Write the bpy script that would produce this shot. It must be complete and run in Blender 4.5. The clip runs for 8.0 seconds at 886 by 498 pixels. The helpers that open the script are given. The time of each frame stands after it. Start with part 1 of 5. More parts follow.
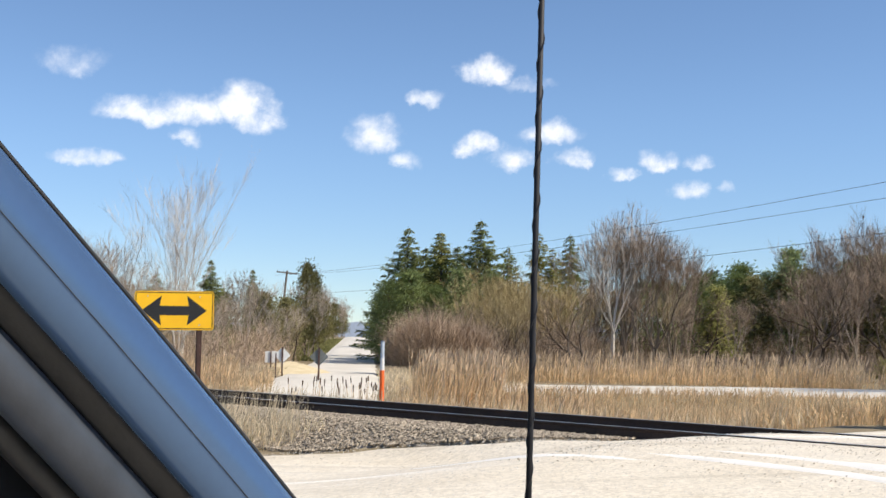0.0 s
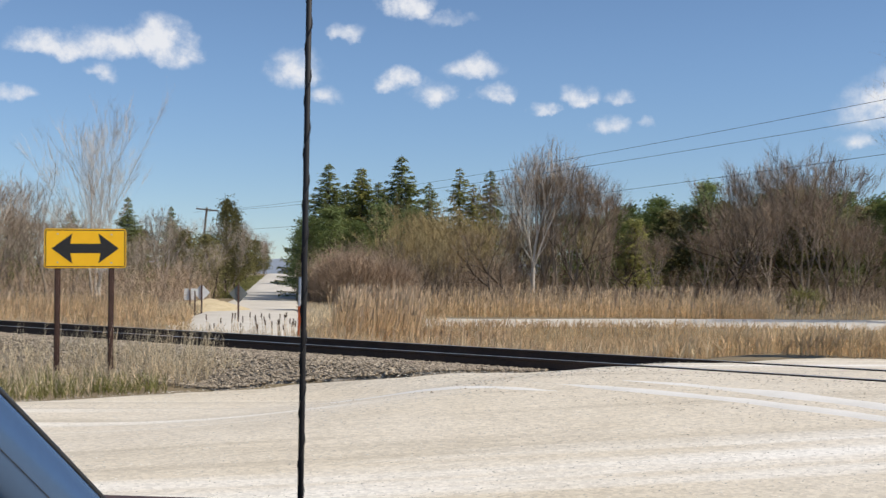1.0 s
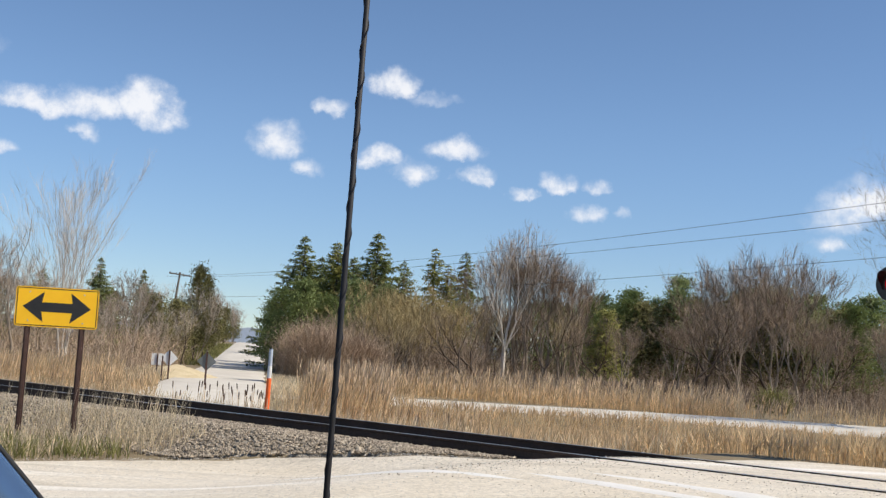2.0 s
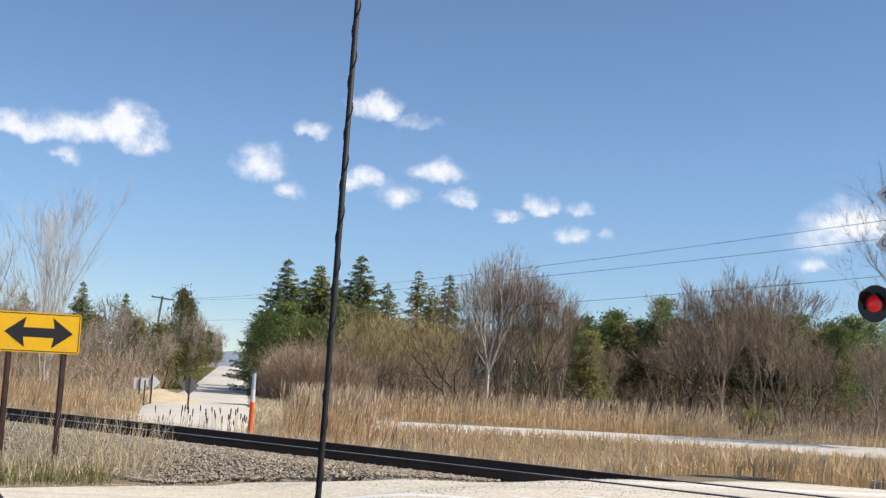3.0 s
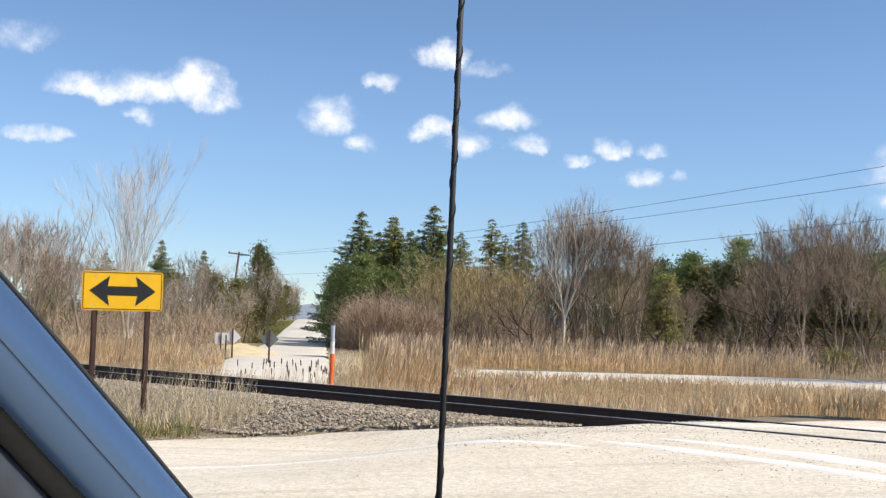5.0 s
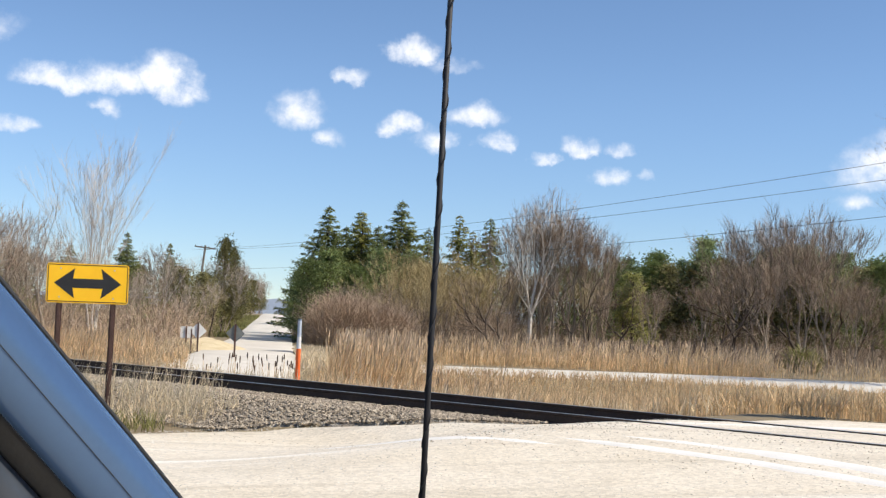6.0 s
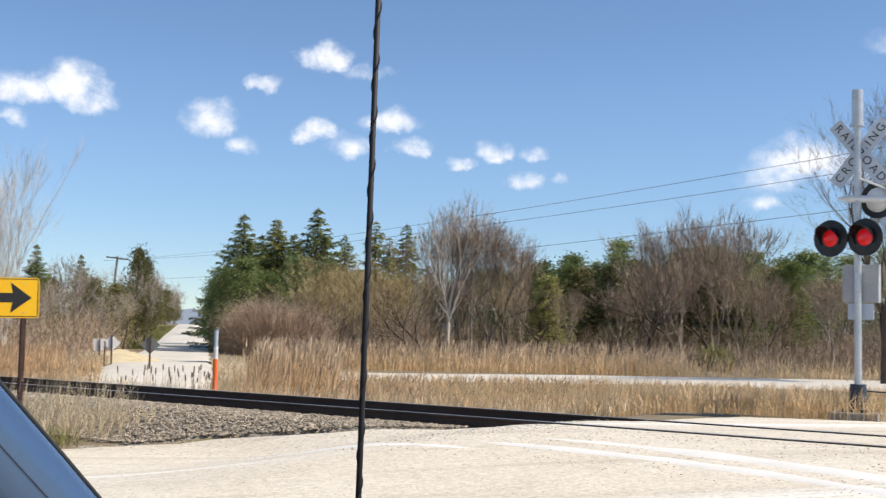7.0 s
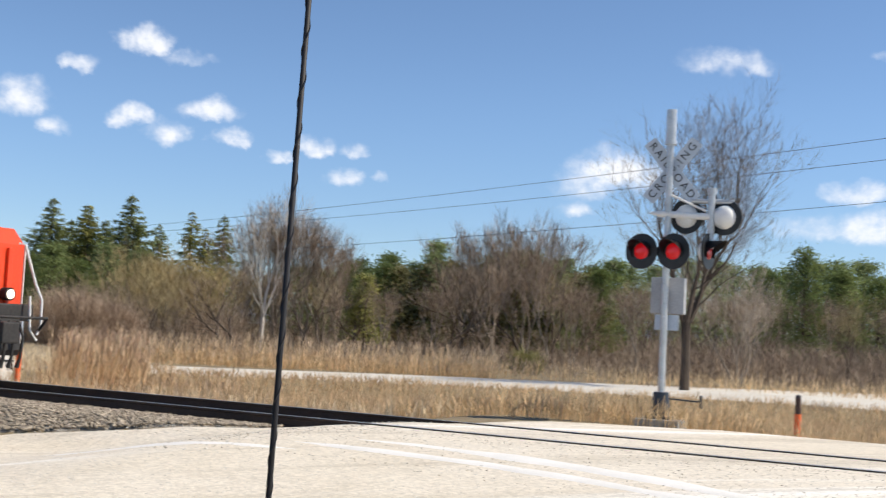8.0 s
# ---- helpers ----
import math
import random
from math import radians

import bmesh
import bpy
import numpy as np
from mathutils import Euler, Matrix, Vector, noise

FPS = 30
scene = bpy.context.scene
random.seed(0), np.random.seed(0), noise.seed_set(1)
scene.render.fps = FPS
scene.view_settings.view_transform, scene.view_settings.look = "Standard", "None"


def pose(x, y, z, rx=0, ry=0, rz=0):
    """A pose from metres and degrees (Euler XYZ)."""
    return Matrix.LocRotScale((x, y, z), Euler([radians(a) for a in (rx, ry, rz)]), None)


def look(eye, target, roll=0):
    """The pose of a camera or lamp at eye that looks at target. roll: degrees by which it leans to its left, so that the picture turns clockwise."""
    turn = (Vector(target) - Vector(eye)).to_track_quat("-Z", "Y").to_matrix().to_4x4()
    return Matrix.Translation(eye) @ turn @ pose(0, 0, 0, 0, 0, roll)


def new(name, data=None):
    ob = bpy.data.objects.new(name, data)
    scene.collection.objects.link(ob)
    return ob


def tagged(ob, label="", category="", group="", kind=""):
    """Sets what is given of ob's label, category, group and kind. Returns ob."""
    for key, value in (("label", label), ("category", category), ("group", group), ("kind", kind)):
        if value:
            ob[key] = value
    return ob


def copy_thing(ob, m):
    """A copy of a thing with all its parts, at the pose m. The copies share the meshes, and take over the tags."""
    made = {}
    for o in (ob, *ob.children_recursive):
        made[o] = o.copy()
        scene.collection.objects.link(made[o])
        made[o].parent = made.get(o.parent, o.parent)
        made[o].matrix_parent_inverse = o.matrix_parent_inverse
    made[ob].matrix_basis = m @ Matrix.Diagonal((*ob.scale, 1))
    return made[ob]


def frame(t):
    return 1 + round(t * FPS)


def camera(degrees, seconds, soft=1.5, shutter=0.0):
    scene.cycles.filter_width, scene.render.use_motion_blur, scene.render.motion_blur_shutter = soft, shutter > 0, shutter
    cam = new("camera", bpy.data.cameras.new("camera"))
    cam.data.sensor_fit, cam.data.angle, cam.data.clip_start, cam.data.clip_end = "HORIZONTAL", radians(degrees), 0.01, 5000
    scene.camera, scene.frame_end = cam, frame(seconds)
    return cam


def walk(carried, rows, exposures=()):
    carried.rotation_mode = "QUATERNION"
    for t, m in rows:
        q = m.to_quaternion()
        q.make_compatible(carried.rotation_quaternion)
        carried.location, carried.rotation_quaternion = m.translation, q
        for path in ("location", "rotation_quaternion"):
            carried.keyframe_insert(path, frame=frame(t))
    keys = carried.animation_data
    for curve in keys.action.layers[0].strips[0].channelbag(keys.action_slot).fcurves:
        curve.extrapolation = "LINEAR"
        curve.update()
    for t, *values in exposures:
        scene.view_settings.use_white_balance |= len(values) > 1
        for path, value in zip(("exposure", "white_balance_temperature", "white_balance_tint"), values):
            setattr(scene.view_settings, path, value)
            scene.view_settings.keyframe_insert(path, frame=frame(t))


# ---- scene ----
# ---- camera ----
EYE = 1.7
cam = camera(40.23, 8.0, soft=1.3, shutter=0.3)
PATH = [  # seconds, x, y, z, yaw, pitch, roll
    (0.0, -0.029, 0.023, 1.691, 0.000, 4.207, -0.947),
    (0.5, 0.042, -0.002, 1.695, 1.544, 2.264, -1.069),
    (1.0, 0.091, -0.011, 1.684, -3.624, 1.198, -0.363),
    (1.5, 0.069, -0.016, 1.705, -4.885, 2.740, -2.304),
    (2.0, 0.039, -0.003, 1.709, -5.072, 5.004, -3.659),
    (2.2, 0.0375, -0.003, 1.711, -5.280, 5.160, -3.660),
    (3.3, 0.0285, -0.005, 1.716, -5.890, 6.560, -3.250),
    (3.5, 0.021, -0.005, 1.717, -5.144, 6.710, -3.009),
    (4.0, 0.010, -0.000, 1.713, -2.356, 5.845, -2.086),
    (4.5, 0.007, 0.003, 1.709, -1.534, 4.181, -1.684),
    (4.7, 0.0035, 0.003, 1.709, -1.770, 3.730, -1.680),
    (5.8, -0.0105, 0.007, 1.710, -3.490, 3.390, -2.350),
    (6.0, -0.015, 0.007, 1.710, -3.856, 3.383, -2.379),
    (6.5, -0.014, 0.022, 1.705, -5.409, 3.392, -1.830),
    (7.0, -0.027, 0.007, 1.713, -7.736, 3.773, -1.150),
    (7.5, -0.056, 0.026, 1.707, -11.531, 4.160, -1.186),
    (8.0, -0.114, -0.021, 1.765, -16.528, 3.93, -2.967)]
walk(cam, [(t, pose(x, y, z, 90 + p, r, w)) for t, x, y, z, w, p, r in PATH],
     [(0.0, 0.12), (0.5, -0.22), (1.0, -0.28), (1.5, -0.25), (2.0, -0.12), (3.5, 0.0), (4.5, 0.1), (6.0, 0.1), (7.0, 0.06), (8.0, 0.03)])

# ---- world, sun ----
SUN_AZ, SUN_EL = 108.0, 46.0


def heading(az, el=0.0):
    a, e = radians(az), radians(el)
    return Vector((math.sin(a) * math.cos(e), math.cos(a) * math.cos(e), math.sin(e)))


# clouds: azimuth, elevation, half width, half height (degrees), density
CLOUDS = [(-14.3, 10.15, 1.9, 0.62, 1.0), (-12.0, 10.3, 2.0, 0.75, 1.0), (-9.6, 10.7, 1.5, 1.0, 1.1), (-9.0, 10.1, 1.1, 0.8, 1.0),
          (-16.8, 7.85, 1.6, 0.4, 0.9), (-12.4, 9.0, 0.75, 0.4, 0.8), (-3.3, 9.5, 1.35, 0.85, 0.85), (-2.1, 8.35, 0.8, 0.4, 0.75),
          (-1.2, 11.2, 1.0, 0.35, 0.8), (1.9, 12.5, 1.1, 0.75, 1.0), (3.6, 11.9, 1.5, 0.35, 0.55), (1.5, 9.0, 1.1, 0.5, 0.95),
          (3.0, 8.5, 1.2, 0.55, 0.9), (5.1, 9.7, 1.5, 0.6, 0.95), (6.0, 8.45, 0.95, 0.45, 0.9), (8.4, 7.65, 0.65, 0.3, 0.8),
          (10.0, 8.45, 1.1, 0.5, 0.95), (11.9, 8.2, 0.75, 0.32, 0.8), (11.3, 6.9, 0.95, 0.5, 0.85), (13.2, 7.0, 0.5, 0.3, 0.5),
          (-17.5, 12.2, 1.5, 0.7, 0.6), (24.0, 8.1, 1.9, 1.0, 1.1), (22.9, 7.2, 1.7, 0.7, 0.8), (22.6, 6.1, 1.0, 0.4, 0.8),
          (26.0, 7.6, 1.5, 0.8, 0.8), (29.3, 13.0, 2.3, 0.6, 0.7), (30.6, 12.9, 1.0, 0.6, 0.7), (35.4, 7.1, 1.7, 0.5, 0.8),
          (33.6, 5.5, 2.4, 0.6, 0.7), (36.5, 5.6, 2.6, 0.8, 0.9), (37.0, 13.1, 1.2, 0.3, 0.6), (44.0, 9.0, 3.0, 1.2, 1.0),
          (55.0, 12.0, 3.5, 1.2, 1.0), (-28.0, 11.0, 3.0, 1.0, 1.0), (-38.0, 8.0, 3.0, 0.9, 0.9)]


def make_world():
    w = bpy.data.worlds.new("sky")
    scene.world = w
    w.use_nodes = True
    nt = w.node_tree
    nt.nodes.clear()
    N, L = nt.nodes.new, nt.links.new

    def math_node(op, a, b=None):
        n = N("ShaderNodeMath")
        n.operation = op
        for i, q in enumerate((a, b)):
            if q is None:
                continue
            if isinstance(q, (int, float)):
                n.inputs[i].default_value = q
            else:
                L(q, n.inputs[i])
        return n.outputs[0]

    sky = N("ShaderNodeTexSky")
    sky.sky_type = "NISHITA"
    sky.sun_disc = False
    sky.sun_elevation, sky.sun_rotation = radians(SUN_EL), radians(SUN_AZ)
    sky.altitude = 2500
    sky.air_density, sky.dust_density, sky.ozone_density = 1.0, 0.0, 3.0
    coord = N("ShaderNodeTexCoord").outputs["Generated"]
    noise_tex = N("ShaderNodeTexNoise")
    noise_tex.inputs["Scale"].default_value = 34.0
    noise_tex.inputs["Detail"].default_value = 5.0
    noise_tex.inputs["Roughness"].default_value = 0.6
    L(coord, noise_tex.inputs["Vector"])
    warp = N("ShaderNodeVectorMath")
    warp.operation = "MULTIPLY_ADD"
    L(noise_tex.outputs["Color"], warp.inputs[0])
    warp.inputs[1].default_value = (0.042, 0.042, 0.026)
    warp.inputs[2].default_value = (-0.021, -0.021, -0.013)
    moved = N("ShaderNodeVectorMath")
    L(coord, moved.inputs[0])
    L(warp.outputs[0], moved.inputs[1])
    split = N("ShaderNodeSeparateXYZ")
    L(moved.outputs[0], split.inputs[0])
    az = math_node("MULTIPLY", math_node("ARCTAN2", split.outputs[0], split.outputs[1]), 180 / math.pi)
    el = math_node("MULTIPLY", math_node("ARCSINE", split.outputs[2]), 180 / math.pi)
    total = None
    for a, e, w2, h2, dens in CLOUDS:
        e, w2, h2 = e + 0.12, w2 * 1.15, h2 * 1.22
        dx = math_node("MULTIPLY", math_node("SUBTRACT", az, a), 1 / w2)
        rise = math_node("SUBTRACT", el, e - 0.3 * h2)
        dy = math_node("MAXIMUM", math_node("MULTIPLY", rise, 1 / (1.25 * h2)), math_node("MULTIPLY", rise, -1 / (0.7 * h2)))
        d2 = math_node("ADD", math_node("MULTIPLY", dx, dx), math_node("MULTIPLY", dy, dy))
        blob = math_node("MULTIPLY", math_node("MAXIMUM", math_node("SUBTRACT", 1.25, d2), 0.0), dens)
        total = blob if total is None else math_node("MAXIMUM", total, blob)
    fine = N("ShaderNodeTexNoise")
    fine.inputs["Scale"].default_value = 48.0
    fine.inputs["Detail"].default_value = 7.0
    fine.inputs["Roughness"].default_value = 0.62
    L(coord, fine.inputs["Vector"])
    body = math_node("MULTIPLY", total, math_node("ADD", math_node("MULTIPLY", fine.outputs[0], 2.3), -0.2))
    cover = N("ShaderNodeMapRange")
    cover.interpolation_type = "SMOOTHSTEP"
    L(body, cover.inputs[0])
    cover.inputs[1].default_value, cover.inputs[2].default_value = 0.12, 1.4
    cover.inputs[3].default_value, cover.inputs[4].default_value = 0.0, 0.93
    tint = N("ShaderNodeMix")
    tint.data_type = "RGBA"
    tint.inputs[6].default_value = (6.6, 7.2, 8.4, 1)
    tint.inputs[7].default_value = (8.7, 8.75, 9.0, 1)
    L(cover.outputs[0], tint.inputs[0])
    mix = N("ShaderNodeMix")
    mix.data_type = "RGBA"
    L(cover.outputs[0], mix.inputs[0])
    deep = N("ShaderNodeMix")
    deep.data_type, deep.blend_type = "RGBA", "MULTIPLY"
    deep.inputs[0].default_value = 1.0
    deep.inputs[7].default_value = (1.12, 1.16, 1.18, 1)
    height = N("ShaderNodeSeparateXYZ")
    L(coord, height.inputs[0])
    veil = N("ShaderNodeMapRange")
    veil.interpolation_type = "SMOOTHSTEP"
    L(height.outputs[2], veil.inputs[0])
    veil.inputs[1].default_value, veil.inputs[2].default_value = 0.0, 0.2
    thin = N("ShaderNodeMix")
    thin.data_type = "RGBA"
    thin.inputs[6].default_value, thin.inputs[7].default_value = (0.80, 0.80, 0.82, 1), (1, 1, 1, 1)
    L(veil.outputs[0], thin.inputs[0])
    air = N("ShaderNodeMix")
    air.data_type, air.blend_type = "RGBA", "MULTIPLY"
    air.inputs[0].default_value = 1.0
    L(sky.outputs[0], air.inputs[6])
    L(thin.outputs[2], air.inputs[7])
    L(air.outputs[2], deep.inputs[6])
    L(deep.outputs[2], mix.inputs[6])
    L(tint.outputs[2], mix.inputs[7])
    bg = N("ShaderNodeBackground")
    bg.inputs["Strength"].default_value = 0.12
    L(mix.outputs[2], bg.inputs[0])
    L(bg.outputs[0], N("ShaderNodeOutputWorld").inputs[0])


make_world()
sun = new("sun", bpy.data.lights.new("sun", "SUN"))
sun.data.energy, sun.data.angle, sun.data.color = 5.2, radians(0.53), (1.0, 0.90, 0.755)
sun.matrix_world = look(heading(SUN_AZ, SUN_EL) * 100, (0, 0, 0))

# ---- materials ----


def surface(name, a, b, scale=3.0, rough=0.8, bump=0.2, fine=40.0, metal=0.0, island=0.0, spread=(0.35, 0.65), depth=0.02, stretch=(1, 1, 1)):
    """Two colours mixed by noise at two scales, with fine relief. island: brightness change from piece to piece."""
    m = bpy.data.materials.new(name)
    m.use_nodes = True
    nt = m.node_tree
    N, L = nt.nodes.new, nt.links.new
    bsdf = nt.nodes["Principled BSDF"]
    bsdf.inputs["Roughness"].default_value, bsdf.inputs["Metallic"].default_value = rough, metal
    mapping = N("ShaderNodeMapping")
    mapping.inputs["Scale"].default_value = stretch
    L(N("ShaderNodeTexCoord").outputs["Object"], mapping.inputs[0])
    big, small = N("ShaderNodeTexNoise"), N("ShaderNodeTexNoise")
    for n, s in ((big, scale), (small, fine)):
        n.inputs["Scale"].default_value, n.inputs["Detail"].default_value = s, 5.0
        L(mapping.outputs[0], n.inputs["Vector"])
    blend = N("ShaderNodeMath")
    blend.operation = "MULTIPLY_ADD"
    L(small.outputs[0], blend.inputs[0])
    blend.inputs[1].default_value = 0.5
    half = N("ShaderNodeMath")
    half.operation = "MULTIPLY"
    L(big.outputs[0], half.inputs[0])
    half.inputs[1].default_value = 0.5
    L(half.outputs[0], blend.inputs[2])
    ramp = N("ShaderNodeMapRange")
    L(blend.outputs[0], ramp.inputs[0])
    ramp.inputs[1].default_value, ramp.inputs[2].default_value = spread
    mix = N("ShaderNodeMix")
    mix.data_type = "RGBA"
    mix.inputs[6].default_value, mix.inputs[7].default_value = (*a, 1), (*b, 1)
    L(ramp.outputs[0], mix.inputs[0])
    colour = mix.outputs[2]
    if island:
        g = N("ShaderNodeNewGeometry")
        k = N("ShaderNodeMapRange")
        L(g.outputs["Random Per Island"], k.inputs[0])
        k.inputs[3].default_value, k.inputs[4].default_value = 1 - island, 1 + island
        hsv = N("ShaderNodeHueSaturation")
        L(k.outputs[0], hsv.inputs["Value"])
        L(colour, hsv.inputs["Color"])
        colour = hsv.outputs[0]
    L(colour, bsdf.inputs["Base Color"])
    if bump:
        bp = N("ShaderNodeBump")
        bp.inputs["Strength"].default_value, bp.inputs["Distance"].default_value = bump, depth
        L(small.outputs[0], bp.inputs["Height"])
        L(bp.outputs[0], bsdf.inputs["Normal"])
    return m


def glow(name, colour, strength, rough=0.3):
    m = surface(name, colour, colour, bump=0, rough=rough)
    b = m.node_tree.nodes["Principled BSDF"]
    b.inputs["Emission Color"].default_value, b.inputs["Emission Strength"].default_value = (*colour, 1), strength
    return m


def gravel_material():
    """Pale crushed limestone with swept wheel lines along the rails and a dusty, yellower outer part."""
    m = surface("pale_gravel", (0.57, 0.505, 0.40), (0.71, 0.655, 0.555), 1.2, 0.95, 0.4, 30.0, depth=0.02, spread=(0.25, 0.75))
    nt = m.node_tree
    N, L = nt.nodes.new, nt.links.new
    bsdf = nt.nodes["Principled BSDF"]
    old = bsdf.inputs["Base Color"].links[0].from_socket
    co = N("ShaderNodeTexCoord").outputs["Object"]
    layers = old
    for scale, rot, seed, lo, hi, col, amount in (((0.05, 1.1, 1), -4, 3.0, 0.50, 0.62, (0.84, 0.82, 0.77, 1), 0.8),
                                                  ((0.08, 2.2, 1), -12, 11.0, 0.52, 0.66, (0.42, 0.37, 0.29, 1), 0.55),
                                                  ((0.10, 0.16, 1), -20, 23.0, 0.42, 0.62, (0.62, 0.54, 0.40, 1), 0.42)):
        mp = N("ShaderNodeMapping")
        mp.inputs["Location"].default_value = (seed, seed, 0)
        mp.inputs["Rotation"].default_value = (0, 0, radians(rot))
        mp.inputs["Scale"].default_value = scale
        L(co, mp.inputs[0])
        no = N("ShaderNodeTexNoise")
        no.inputs["Scale"].default_value, no.inputs["Detail"].default_value = 1.0, 4.0
        L(mp.outputs[0], no.inputs["Vector"])
        r = N("ShaderNodeMapRange")
        L(no.outputs[0], r.inputs[0])
        r.inputs[1].default_value, r.inputs[2].default_value, r.inputs[4].default_value = lo, hi, amount
        mx = N("ShaderNodeMix")
        mx.data_type = "RGBA"
        L(r.outputs[0], mx.inputs[0])
        L(layers, mx.inputs[6])
        mx.inputs[7].default_value = col
        layers = mx.outputs[2]
    cells = N("ShaderNodeTexVoronoi")
    cells.inputs["Scale"].default_value = 26.0
    L(co, cells.inputs["Vector"])
    grey = N("ShaderNodeSeparateColor")
    L(cells.outputs["Color"], grey.inputs[0])
    k = N("ShaderNodeMapRange")
    L(grey.outputs[0], k.inputs[0])
    k.inputs[3].default_value, k.inputs[4].default_value = 0.96, 1.24
    hsv = N("ShaderNodeHueSaturation")
    L(k.outputs[0], hsv.inputs["Value"])
    L(layers, hsv.inputs["Color"])
    L(hsv.outputs[0], bsdf.inputs["Base Color"])
    bp = N("ShaderNodeBump")
    bp.inputs["Strength"].default_value, bp.inputs["Distance"].default_value = 0.22, 0.008
    L(grey.outputs[0], bp.inputs["Height"])
    L(bsdf.inputs["Normal"].links[0].from_socket, bp.inputs["Normal"])
    L(bp.outputs[0], bsdf.inputs["Normal"])
    return m


